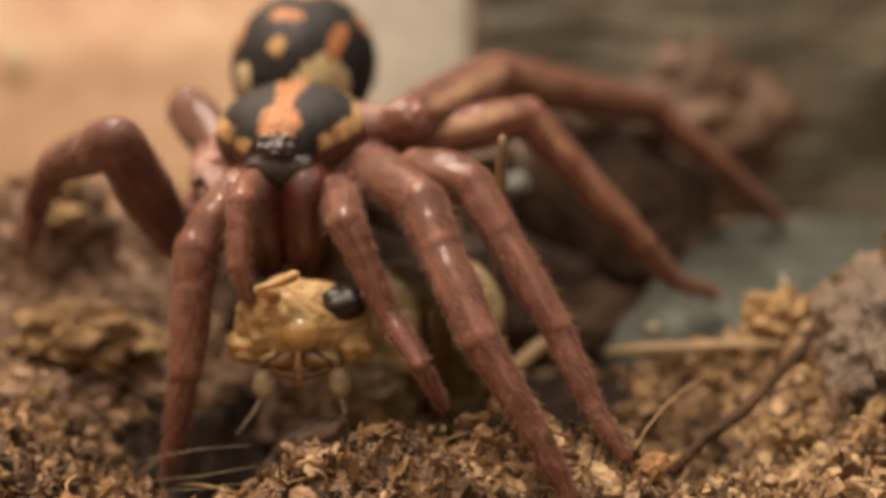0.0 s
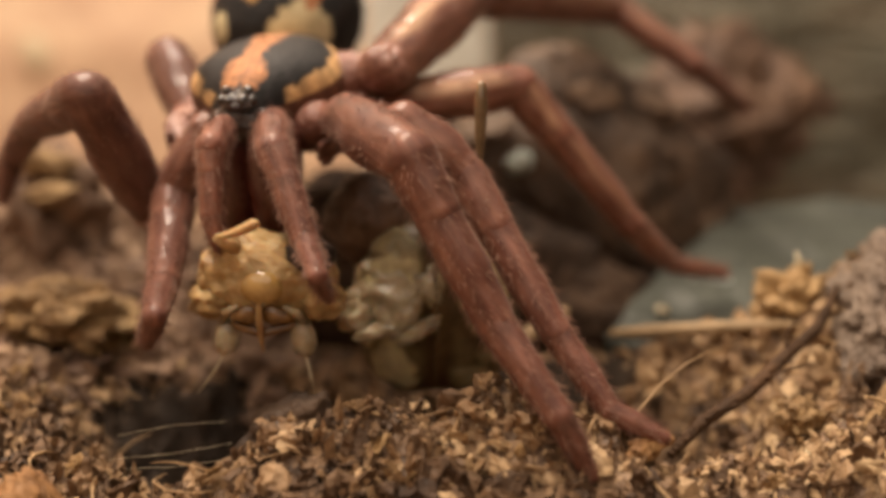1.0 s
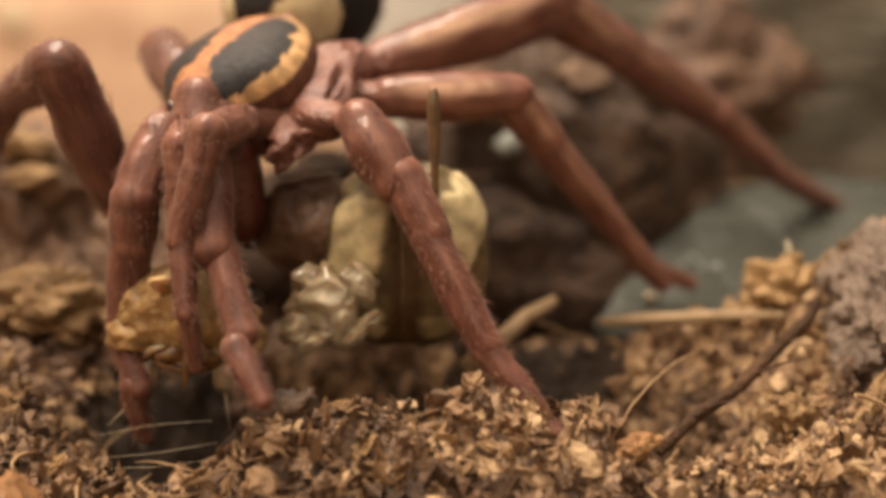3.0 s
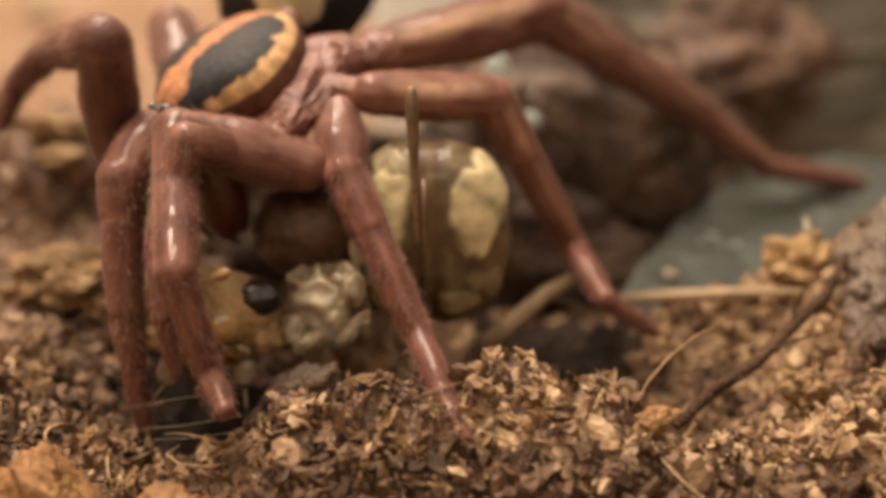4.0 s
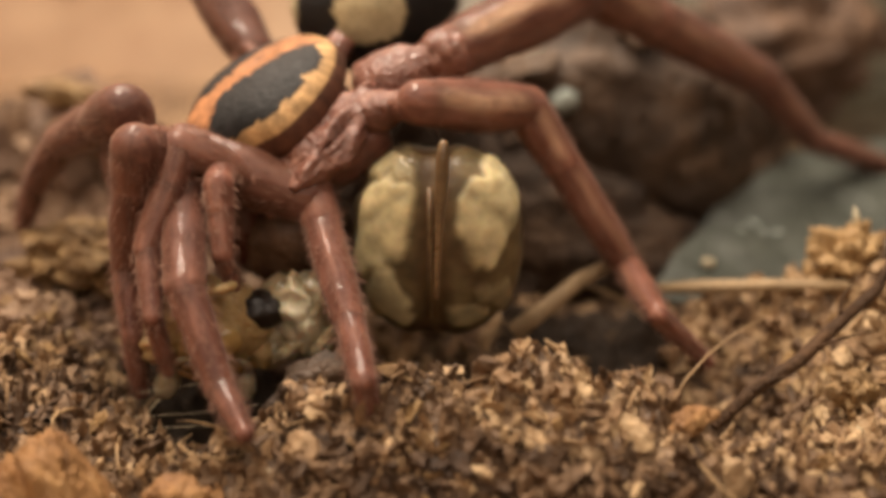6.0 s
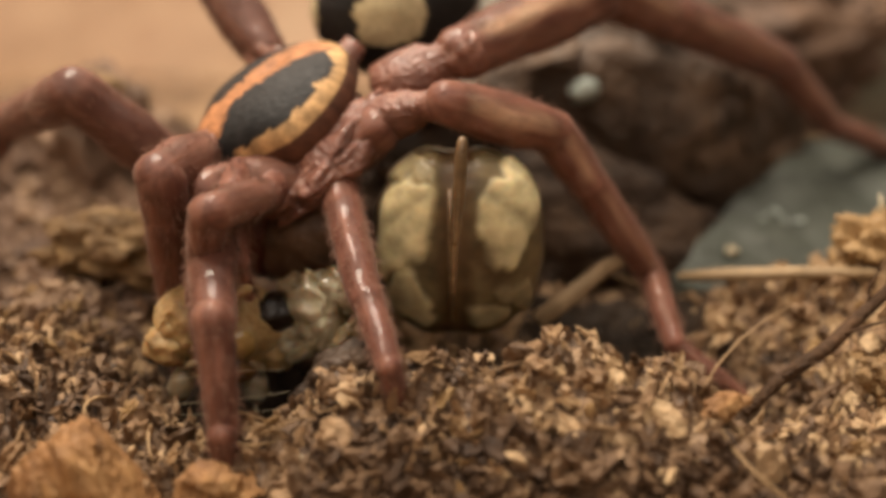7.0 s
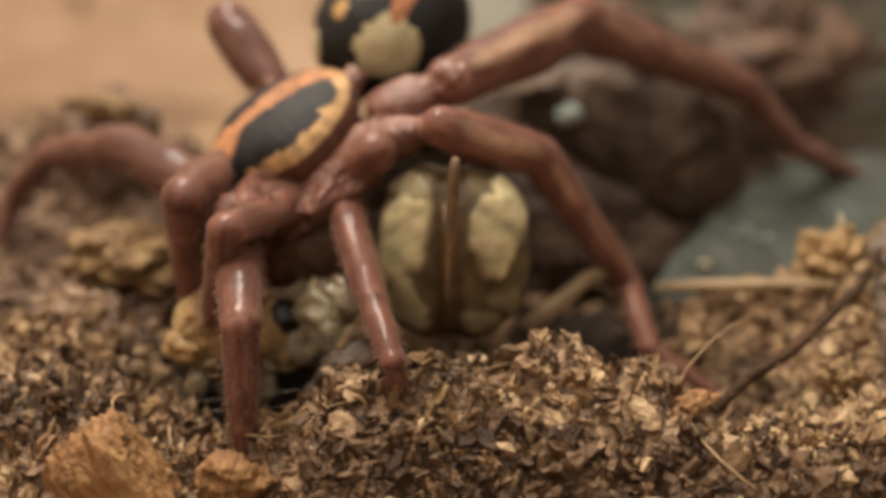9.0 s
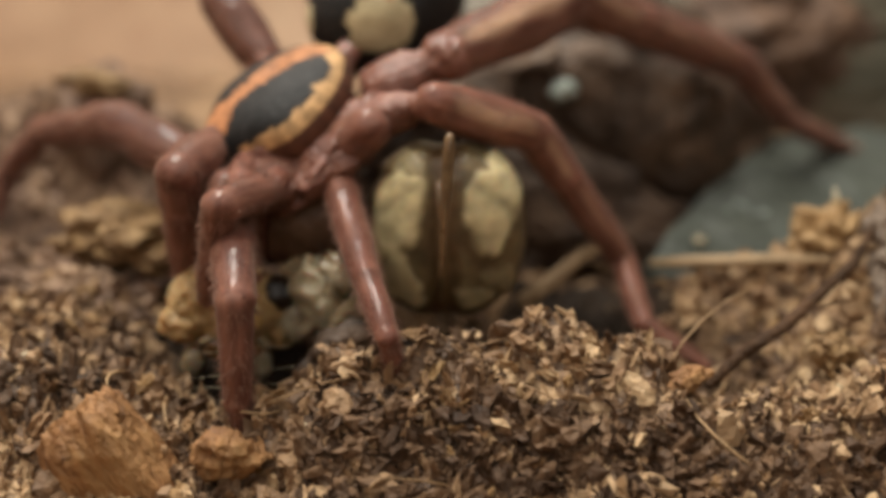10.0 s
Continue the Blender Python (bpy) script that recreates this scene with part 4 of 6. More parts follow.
# ---- loose soil on the ground ----
scatter("soil_crumbs", 9000, 0.27, (-33, 33, -23, 13), 2, 11, CRUMB, "crumbly brown and tan coconut soil crumbs", flat=0.8, block=0.8)
scatter("heap_crumbs", 4200, 0.7, (-46, -8, -2, 26), 2, 19, HEAP, "dry pinkish tan crumbs heaped on the mound", flat=0.8)
scatter("soil_flakes", 2600, 0.46, (-33, 33, -23, 5), 2, 12, CRUMB, "large torn blocks and flakes of tan soil", flat=0.6, block=0.8)
scatter("soil_shreds", 3600, 0.32, (-28, 28, -20, 3), 2, 17, CRUMB, "upright torn shreds of coconut fibre", upright=True, block=0.85)
# Dark crumbs here stand in for shadow low on the front slope.
scatter("peat_crumbs", 3000, 0.4, (-7, 17, -21, -12.4), 2, 29, FRONT_SHADE, "darker soil crumbs put on the front slope as shade", flat=0.7, block=0.8)
# Pale crumbs stand in for small glints on the soil.
scatter("glint_crumbs", 260, 0.14, (-28, 28, -20, 4), 1, 23, PALE_BIT, "tiny pale crumbs scattered in the soil as glints")
scatter("soil_dust", 5000, 0.15, (-30, 30, -23, 4), 1, 13, CRUMB, "fine soil grains")
fibres(150, 14)
CHIPS = [rock("chip", CHIP, s, 50 + k, level=3, rough=0.75, freq=2.2, smooth=False)
         for k, s in enumerate(((1.1, 0.6, 0.3), (0.8, 0.4, 0.6), (0.9, 0.5, 0.25), (0.7, 0.7, 0.3), (0.9, 0.3, 0.8)))]
rng2 = random.Random(77)
for i in range(300):
    x, y = rng2.uniform(-27, 27), rng2.uniform(-19, 3.5)
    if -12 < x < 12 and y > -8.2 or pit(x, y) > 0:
        continue
    ob = thing("bark_chip", CHIPS[i % 5], "small torn tan bark chip lying on the soil", "bark chip", (x, y, surface(x, y) + 0.3),
               (rng2.uniform(-50, 50), rng2.uniform(-50, 50), rng2.uniform(0, 360)), group="bark chips on the soil")
    ob.scale = [rng2.uniform(0.35, 0.68)] * 3


# ---- what moves ----
def frame_of(at, forward, up):
    """A pose (mm) with +y along forward and +z near up."""
    y = Vector(forward).normalized()
    x = y.cross(Vector(up)).normalized()
    z = x.cross(y)
    m = Matrix((x, y, z)).transposed().to_4x4()
    m.translation = Vector(at) * MM
    return m


def along(a, b, base):
    z = (b - a).normalized()
    x = Vector((0.15, 0.95, 0.25)).cross(z).normalized()
    y = z.cross(x)
    m = Matrix((x, y, z)).transposed().to_4x4()
    m.translation = a - base
    return m


def piece_ends(j, k):
    """Both ends of the leg piece k: the patella and the tibia share one straight stretch."""
    mid = j[1].lerp(j[2], CUT)
    return ((j[0], j[1]), (j[1], mid), (mid, j[2]), (j[2], j[3]), (j[3], j[4]))[k]


def motions():
    step("left_one", 0, (-6.2, -0.2, 14.6), (-3.8, -0.3, 14.8), (-0.9, -5.4, 13.8), (1.7, -10.8, 8.8), (4.1, -12.4, 5.1), (5.4, -13.1, 2.7))
    step("left_one", 0.5, (-6.5, -0.3, 14.7), (-4.0, -0.6, 15.0), (-0.8, -5.5, 13.9), (1.7, -10.8, 8.7), (4.2, -12.1, 5.1), (5.5, -12.9, 2.7))
    step("left_one", 1, (-6.7, -0.4, 15.3), (-3.8, -3.2, 16.0), (-0.6, -8.0, 14.7), (3.1, -9.9, 7.9), (5.6, -11.9, 4.7), (6.9, -11.9, 2.2))
    step("left_one", 1.5, (-6.9, -0.5, 15.0), (-5.0, 0.8, 15.5), (-3.0, -4.1, 12.8), (-1.6, -9.7, 7.5), (-0.4, -13.6, 5.4), (-0.3, -12.3, 2.9))
    step("left_one", 2, (-6.9, -0.6, 14.7), (-4.8, 0.5, 15.3), (-4.7, -5.0, 13.2), (-2.8, -10.6, 8.1), (-2.4, -12.5, 3.9), (-2.4, -11.9, 1.2))
    step("left_one", 2.5, (-6.8, -0.7, 15.0), (-4.9, 0.7, 15.7), (-8.8, -3.4, 17.3), (-8.2, -8.6, 11.5), (-6.9, -11.4, 8.1), (-6.1, -14.0, 7.6))
    step("left_one", 3.8, (-9.3, -1.0, 14.5), (-5.7, -2.1, 13.1), (-11.2, -4.2, 13.4), (-9.2, -9.3, 7.9), (-7.5, -12.5, 5.0), (-7.1, -12.0, 2.3))
    step("left_one", 4, (-9.5, -1.0, 14.0), (-6.1, -3.7, 12.5), (-11.8, -4.7, 14.2), (-10.5, -10.8, 9.4), (-9.4, -10.6, 4.9), (-8.2, -13.0, 4.3))
    step("left_one", 4.5, (-9.2, -1.1, 12.8), (-6.5, -3.8, 10.8), (-12.4, -4.0, 11.2), (-9.4, -10.6, 8.2), (-8.9, -10.6, 3.7), (-8.0, -12.5, 1.8))
    step("left_one", 5, (-9.0, -1.2, 12.8), (-6.6, -4.4, 10.9), (-12.4, -3.2, 11.1), (-10.2, -10.1, 7.9), (-9.7, -10.6, 3.4), (-8.8, -12.6, 1.6))
    step("left_one", 5.5, (-7.5, -1.2, 12.0), (-6.3, -3.5, 11.6), (-12.1, -3.7, 12.6), (-11.1, -9.4, 7.3), (-9.9, -12.5, 4.1), (-9.7, -12.1, 1.4))
    step("left_one", 6, (-8.5, -1.3, 11.3), (-7.5, -3.1, 9.9), (-13.0, -3.0, 12.0), (-11.3, -9.2, 7.5), (-9.4, -11.3, 4.0), (-7.9, -13.5, 3.1))
    step("left_one", 6.2, (-8.8, -1.3, 10.8), (-7.4, -3.2, 9.8), (-13.1, -3.5, 11.4), (-11.3, -9.6, 6.8), (-9.8, -12.6, 3.6), (-9.6, -12.0, 0.9))
    step("left_one", 7.3, (-9.3, -1.4, 10.4), (-8.2, -0.7, 9.8), (-12.2, -4.9, 9.5), (-10.4, -12.0, 6.4), (-10.3, -12.4, 1.9), (-10.0, -12.0, -0.8))
    step("left_one", 7.5, (-9.3, -1.4, 10.4), (-8.2, -0.6, 9.8), (-12.0, -5.1, 9.5), (-10.2, -12.2, 6.5), (-10.2, -12.4, 2.0), (-9.8, -12.0, -0.7))
    step("left_two", 0, (-5.9, 0.8, 15.0), (-1.1, -1.7, 15.0), (1.5, -3.8, 14.5), (5.3, -8.0, 8.5), (6.8, -9.8, 5.3), (8.1, -10.9, 3.5))
    step("left_two", 0.5, (-6.2, 0.7, 15.2), (-1.1, -2.3, 15.2), (1.6, -4.0, 14.4), (5.4, -8.2, 8.4), (7.0, -9.8, 5.1), (8.3, -10.9, 3.3))
    step("left_two", 1, (-6.2, 0.5, 15.8), (-1.0, -4.4, 15.8), (1.7, -4.8, 13.5), (5.7, -8.1, 7.1), (7.9, -9.8, 4.2), (10.1, -10.7, 3.3))
    step("left_two", 1.5, (-6.4, 0.4, 15.5), (-1.0, -3.3, 15.8), (1.7, -4.1, 13.6), (5.8, -8.1, 7.7), (8.0, -9.7, 4.7), (9.7, -10.7, 3.3))
    step("left_two", 2, (-6.4, 0.4, 15.2), (-1.7, -2.2, 16.6), (0.1, -4.8, 15.3), (3.3, -8.2, 8.5), (4.8, -9.4, 5.0), (6.2, -10.8, 3.5))
    step("left_two", 2.5, (-6.2, 0.1, 15.6), (-1.9, -4.6, 15.7), (0.3, -5.8, 13.4), (4.6, -8.2, 6.7), (7.4, -9.6, 4.2), (9.1, -10.6, 2.7))
    step("left_two", 3.8, (-8.6, -0.4, 15.1), (-4.3, -1.8, 15.3), (-3.5, -4.1, 13.0), (-0.6, -7.5, 6.1), (1.0, -9.8, 3.3), (1.7, -11.9, 2.3))
    step("left_two", 4, (-8.7, -0.5, 14.7), (-4.8, -1.5, 14.5), (-4.3, -3.9, 12.2), (-0.8, -6.9, 5.4), (0.5, -10.3, 3.9), (1.5, -12.3, 2.8))
    step("left_two", 4.5, (-8.3, -0.7, 13.5), (-5.6, 0.2, 13.1), (-6.0, -3.0, 12.0), (-2.6, -9.0, 7.6), (-0.7, -11.8, 5.6), (0.2, -11.4, 3.3))
    step("left_two", 5, (-8.2, -0.8, 13.4), (-5.3, -0.0, 12.8), (-7.3, -2.6, 12.0), (-4.6, -8.0, 6.4), (-3.5, -11.4, 4.9), (-3.4, -10.9, 2.5))
    step("left_two", 5.5, (-6.6, -0.9, 12.7), (-4.2, -3.0, 12.8), (-6.6, -1.5, 11.0), (-4.5, -7.8, 6.1), (-3.5, -11.4, 4.8), (-3.5, -10.9, 2.4))
    step("left_two", 6, (-7.6, -1.0, 11.9), (-4.7, -1.0, 12.1), (-7.5, -1.9, 10.7), (-4.7, -7.8, 5.7), (-3.6, -11.4, 4.5), (-3.2, -10.9, 2.1))
    step("left_two", 6.2, (-7.9, -1.0, 11.5), (-5.3, 0.3, 11.3), (-7.4, -2.1, 10.7), (-4.7, -8.1, 5.8), (-3.5, -11.6, 4.4), (-3.2, -11.1, 2.0))
    step("left_two", 7.3, (-8.4, -1.2, 11.0), (-5.5, -2.9, 12.5), (-7.7, -1.4, 10.5), (-5.2, -8.1, 6.3), (-3.9, -11.4, 4.6), (-3.4, -10.9, 2.3))
    step("left_two", 7.5, (-8.4, -1.2, 11.0), (-5.5, -3.1, 12.4), (-7.7, -1.4, 10.5), (-5.1, -8.1, 6.4), (-3.8, -11.4, 4.8), (-3.3, -10.9, 2.4))
    step("left_three", 0, (-5.8, 2.2, 15.6), (-1.2, 2.3, 16.0), (4.7, 3.5, 17.2), (11.2, 3.3, 10.1), (13.7, 6.3, 7.3), (16.7, 8.3, 6.0))
    step("left_three", 0.5, (-6.1, 2.1, 15.7), (-1.4, 2.2, 16.1), (4.6, 3.3, 17.3), (10.9, 3.4, 10.2), (13.2, 6.5, 7.4), (16.5, 8.2, 6.2))
    step("left_three", 1, (-6.1, 1.9, 16.4), (-1.7, 2.1, 16.4), (4.3, 2.7, 17.2), (10.4, 3.6, 9.9), (13.1, 6.3, 7.1), (16.5, 8.0, 6.2))
    step("left_three", 1.5, (-6.2, 1.8, 16.1), (-1.7, 2.0, 16.5), (4.4, 2.5, 17.2), (10.3, 3.8, 9.8), (13.0, 6.6, 7.0), (16.5, 8.0, 6.2))
    step("left_three", 2, (-6.2, 1.7, 15.8), (-1.6, 1.9, 16.8), (4.6, 1.9, 16.8), (10.5, 3.5, 9.4), (13.0, 6.6, 6.8), (16.5, 8.2, 6.1))
    step("left_three", 2.5, (-5.8, 1.3, 16.3), (-1.4, 1.7, 16.1), (4.7, 0.9, 16.5), (10.5, 3.9, 9.7), (12.8, 7.2, 7.0), (16.5, 7.8, 6.1))
    step("left_three", 3.8, (-7.9, 0.6, 16.0), (-2.8, -0.2, 16.1), (3.0, 1.6, 15.6), (7.6, 3.9, 7.6), (8.7, -0.4, 5.8), (10.9, 2.0, 3.6))
    step("left_three", 4, (-8.0, 0.4, 15.6), (-3.2, -1.2, 15.6), (2.6, 0.8, 15.1), (6.8, 3.4, 7.0), (8.2, -0.8, 5.2), (11.1, 0.6, 2.9))
    step("left_three", 4.5, (-7.5, 0.1, 14.5), (-2.5, -3.6, 15.4), (1.6, 0.9, 15.0), (6.6, 4.4, 7.6), (7.9, -0.1, 6.6), (10.0, -3.2, 5.6))
    step("left_three", 5, (-7.3, -0.1, 14.4), (-2.2, -3.7, 14.9), (2.3, 0.4, 14.4), (8.0, 4.3, 7.8), (8.9, -0.3, 6.9), (11.5, -3.2, 6.4))
    step("left_three", 5.5, (-5.7, -0.3, 13.6), (-1.5, -3.3, 14.5), (3.4, 0.3, 13.5), (8.9, 3.6, 6.5), (10.3, -0.4, 4.4), (13.2, -3.0, 3.8))
    step("left_three", 6, (-6.7, -0.4, 12.9), (-2.3, -2.2, 14.2), (2.6, 1.4, 13.5), (7.8, 1.7, 5.6), (8.9, -2.9, 4.6), (11.5, -1.8, 1.9))
    step("left_three", 6.2, (-6.9, -0.4, 12.5), (-2.3, -2.4, 13.9), (2.4, 1.3, 13.0), (7.9, 2.0, 5.2), (8.8, -2.4, 3.6), (11.5, -2.0, 0.8))
    step("left_three", 7.3, (-7.5, -0.6, 12.0), (-2.2, -2.9, 13.7), (2.7, 0.2, 11.8), (7.9, 2.8, 4.2), (8.7, -1.3, 1.9), (11.9, -2.4, -0.0))
    step("left_three", 7.5, (-7.5, -0.6, 12.0), (-2.3, -3.0, 13.7), (2.6, 0.1, 11.8), (7.8, 2.9, 4.3), (8.6, -1.2, 2.0), (11.8, -2.4, 0.1))
    step("left_four", 0, (-6.1, 3.5, 16.1), (-1.8, 1.1, 17.1), (3.3, 9.1, 19.0), (14.1, 16.8, 16.7), (18.9, 17.5, 12.8), (24.3, 20.4, 8.4))
    step("left_four", 0.5, (-6.3, 3.4, 16.3), (-2.5, 1.3, 17.6), (3.6, 8.1, 20.5), (14.6, 15.5, 18.0), (19.0, 17.8, 14.2), (24.2, 21.6, 10.2))
    step("left_four", 1, (-6.2, 3.2, 17.0), (-2.2, 0.4, 18.2), (1.7, 8.2, 22.3), (10.9, 18.0, 21.5), (15.9, 16.4, 17.9), (20.6, 21.5, 14.8))
    step("left_four", 1.5, (-6.3, 3.1, 16.6), (-2.2, 1.2, 17.7), (3.3, 7.4, 22.7), (12.9, 16.7, 21.0), (18.4, 17.0, 17.9), (23.7, 21.6, 15.2))
    step("left_four", 2, (-6.3, 3.0, 16.3), (-1.9, 2.7, 18.1), (5.9, 7.7, 20.7), (16.3, 15.3, 16.5), (21.4, 16.7, 13.2), (26.9, 20.9, 10.0))
    step("left_four", 2.5, (-5.7, 2.5, 17.0), (-1.5, 4.8, 17.5), (7.1, 8.2, 20.5), (17.7, 13.3, 13.9), (22.2, 15.2, 9.9), (27.5, 19.6, 6.8))
    step("left_four", 3.8, (-7.6, 1.7, 16.9), (-3.0, 3.8, 18.0), (6.0, 6.9, 19.9), (16.0, 13.5, 13.7), (20.6, 15.7, 10.0), (27.3, 18.6, 8.0))
    step("left_four", 4, (-7.6, 1.5, 16.4), (-3.2, 3.2, 17.2), (5.3, 7.5, 19.0), (15.4, 13.8, 12.6), (20.1, 15.6, 8.9), (27.0, 18.5, 7.3))
    step("left_four", 4.5, (-6.9, 1.0, 15.4), (-1.9, 1.5, 17.1), (6.0, 6.5, 19.4), (15.2, 14.7, 13.9), (19.5, 16.6, 9.7), (26.1, 19.1, 7.1))
    step("left_four", 5, (-6.6, 0.8, 15.3), (-1.5, 1.5, 17.1), (6.4, 6.5, 19.5), (15.9, 14.4, 14.2), (20.2, 16.2, 10.0), (26.5, 19.4, 7.2))
    step("left_four", 5.5, (-5.0, 0.6, 14.5), (-1.0, 1.7, 16.2), (6.9, 6.4, 19.3), (16.7, 14.1, 14.2), (20.5, 16.2, 9.6), (26.9, 19.5, 7.3))
    step("left_four", 6, (-6.0, 0.5, 13.8), (-1.3, 1.4, 16.0), (5.7, 7.5, 19.0), (16.3, 13.7, 13.5), (20.3, 16.4, 9.5), (26.7, 19.7, 7.1))
    step("left_four", 6.2, (-6.2, 0.5, 13.4), (-1.7, 1.5, 15.7), (5.6, 7.2, 18.7), (16.1, 13.9, 13.5), (20.2, 16.3, 9.4), (26.6, 19.5, 7.0))
    step("left_four", 7.3, (-6.7, 0.2, 13.0), (-1.8, 1.0, 15.5), (5.2, 7.2, 18.2), (16.1, 13.8, 13.8), (20.1, 16.5, 9.8), (26.0, 20.2, 7.1))
    step("left_four", 7.5, (-6.7, 0.2, 12.9), (-2.0, 0.8, 15.5), (4.9, 7.1, 18.2), (15.8, 13.7, 13.9), (19.8, 16.4, 9.9), (25.6, 20.5, 7.1))
    step("left_palp", 0, (-6.8, -1.1, 14.2), (-5.0, -3.1, 14.2), (-4.4, -6.3, 13.1), (-2.4, -7.5, 9.0), (-0.9, -9.7, 7.3), (0.1, -8.9, 5.1))
    step("left_palp", 0.5, (-7.2, -1.2, 14.3), (-5.2, -3.1, 14.1), (-4.3, -6.2, 12.9), (-2.2, -7.6, 8.9), (-0.8, -9.8, 7.2), (0.1, -8.7, 5.0))
    step("left_palp", 1, (-7.4, -1.2, 14.9), (-7.5, -2.4, 16.1), (-6.8, -5.5, 14.8), (-5.1, -7.9, 11.1), (-4.2, -10.7, 10.2), (-4.1, -8.5, 8.7))
    step("left_palp", 1.5, (-7.6, -1.3, 14.6), (-7.6, -2.3, 14.9), (-6.7, -5.5, 14.0), (-4.4, -7.8, 10.5), (-3.1, -10.5, 9.6), (-2.7, -8.7, 7.8))
    step("left_palp", 2, (-7.6, -1.4, 14.3), (-6.9, -2.8, 14.8), (-6.0, -6.0, 13.6), (-4.3, -7.7, 9.6), (-3.4, -10.2, 8.0), (-3.3, -8.6, 6.0))
    step("left_palp", 2.5, (-7.6, -1.3, 14.4), (-7.2, -3.4, 16.2), (-7.4, -6.8, 16.1), (-8.8, -8.0, 11.7), (-8.8, -9.6, 9.0), (-9.0, -8.8, 6.6))
    step("left_palp", 3.8, (-10.2, -1.3, 13.9), (-8.6, -3.9, 13.6), (-10.1, -7.0, 13.5), (-10.9, -7.9, 8.9), (-10.0, -9.1, 6.2), (-9.2, -9.1, 3.7))
    step("left_palp", 4, (-10.4, -1.3, 13.4), (-8.7, -4.1, 13.2), (-10.8, -6.7, 14.2), (-12.0, -8.0, 9.8), (-11.7, -9.1, 6.9), (-11.4, -9.0, 4.3))
    step("left_palp", 4.5, (-10.2, -1.2, 12.2), (-8.9, -4.4, 12.0), (-12.2, -5.4, 11.5), (-12.1, -8.5, 7.9), (-11.6, -9.2, 4.9), (-10.9, -9.4, 2.4))
    step("left_palp", 5, (-10.0, -1.2, 12.2), (-9.2, -4.3, 11.6), (-11.9, -6.5, 11.7), (-12.8, -8.0, 7.3), (-12.2, -9.1, 4.5), (-11.8, -9.1, 1.9))
    step("left_palp", 5.5, (-8.5, -1.2, 11.4), (-8.8, -4.6, 12.0), (-11.5, -6.8, 12.7), (-12.6, -8.2, 8.2), (-12.2, -9.4, 5.3), (-12.0, -9.8, 2.6))
    step("left_palp", 6, (-9.5, -1.2, 10.7), (-9.8, -3.8, 10.8), (-12.4, -5.2, 12.5), (-13.3, -7.7, 8.6), (-12.6, -9.6, 6.3), (-12.2, -9.3, 3.7))
    step("left_palp", 6.2, (-9.8, -1.3, 10.3), (-9.6, -5.2, 10.8), (-11.4, -7.9, 11.9), (-12.8, -6.8, 7.5), (-11.9, -9.3, 5.9), (-12.2, -8.2, 3.6))
    step("left_palp", 7.3, (-10.3, -1.3, 9.8), (-9.9, -6.0, 10.0), (-11.4, -9.2, 9.9), (-12.6, -7.5, 5.7), (-13.3, -5.9, 3.2), (-13.6, -4.6, 1.0))
    step("left_palp", 7.5, (-10.3, -1.3, 9.8), (-9.9, -6.0, 10.0), (-11.4, -9.2, 9.9), (-12.6, -7.5, 5.7), (-13.3, -5.8, 3.3), (-13.6, -4.5, 1.0))
    step("right_one", 0, (-9.4, -0.0, 14.6), (-10.0, -3.0, 14.2), (-11.6, -5.1, 11.6), (-12.0, -7.2, 6.2), (-12.5, -7.3, 3.1), (-13.1, -6.9, 0.6))
    step("right_one", 0.5, (-9.7, -0.1, 14.6), (-10.1, -2.4, 14.1), (-11.7, -4.6, 11.7), (-12.2, -7.5, 6.7), (-12.9, -6.8, 3.7), (-13.3, -7.5, 1.2))
    step("right_one", 1, (-9.8, 0.0, 15.3), (-10.7, -1.5, 15.4), (-12.5, -1.8, 12.2), (-11.8, -6.6, 9.0), (-11.3, -9.7, 8.2), (-12.3, -7.9, 6.5))
    step("right_one", 1.5, (-10.0, -0.0, 14.9), (-11.5, -1.8, 14.6), (-12.9, -2.6, 11.2), (-11.6, -6.6, 7.2), (-10.2, -8.3, 5.0), (-9.7, -8.1, 2.4))
    step("right_one", 2, (-10.0, -0.1, 14.6), (-11.6, -1.9, 14.8), (-12.7, -1.5, 11.3), (-12.2, -6.4, 8.2), (-11.4, -9.4, 7.5), (-11.3, -7.9, 5.3))
    step("right_one", 2.5, (-9.8, 0.4, 14.8), (-11.3, -3.6, 15.1), (-12.0, -5.5, 12.1), (-13.2, -4.9, 6.4), (-12.1, -7.7, 5.4), (-11.6, -7.5, 2.8))
    step("right_one", 3.8, (-11.9, 0.8, 14.4), (-13.1, -3.4, 14.6), (-13.8, -6.1, 12.2), (-13.9, -7.8, 6.7), (-14.1, -7.3, 3.5), (-14.1, -6.7, 1.0))
    step("right_one", 4, (-12.0, 0.9, 14.0), (-13.5, -3.0, 14.2), (-14.0, -6.2, 12.4), (-13.9, -7.6, 6.7), (-13.5, -8.1, 3.5), (-13.3, -7.8, 0.9))
    step("right_one", 4.5, (-11.4, 1.2, 13.0), (-13.1, -0.8, 11.8), (-14.4, -4.0, 10.8), (-13.2, -8.7, 7.7), (-14.0, -8.3, 4.6), (-14.7, -7.6, 2.2))
    step("right_one", 5, (-11.2, 1.2, 13.0), (-13.8, -0.5, 11.4), (-15.0, -3.8, 10.4), (-13.8, -8.6, 7.4), (-14.6, -8.2, 4.4), (-15.1, -7.9, 1.8))
    step("right_one", 5.5, (-9.6, 1.2, 12.3), (-12.1, -2.9, 12.2), (-14.6, -5.6, 12.2), (-14.5, -7.0, 6.5), (-14.3, -7.4, 3.3), (-14.0, -8.0, 0.8))
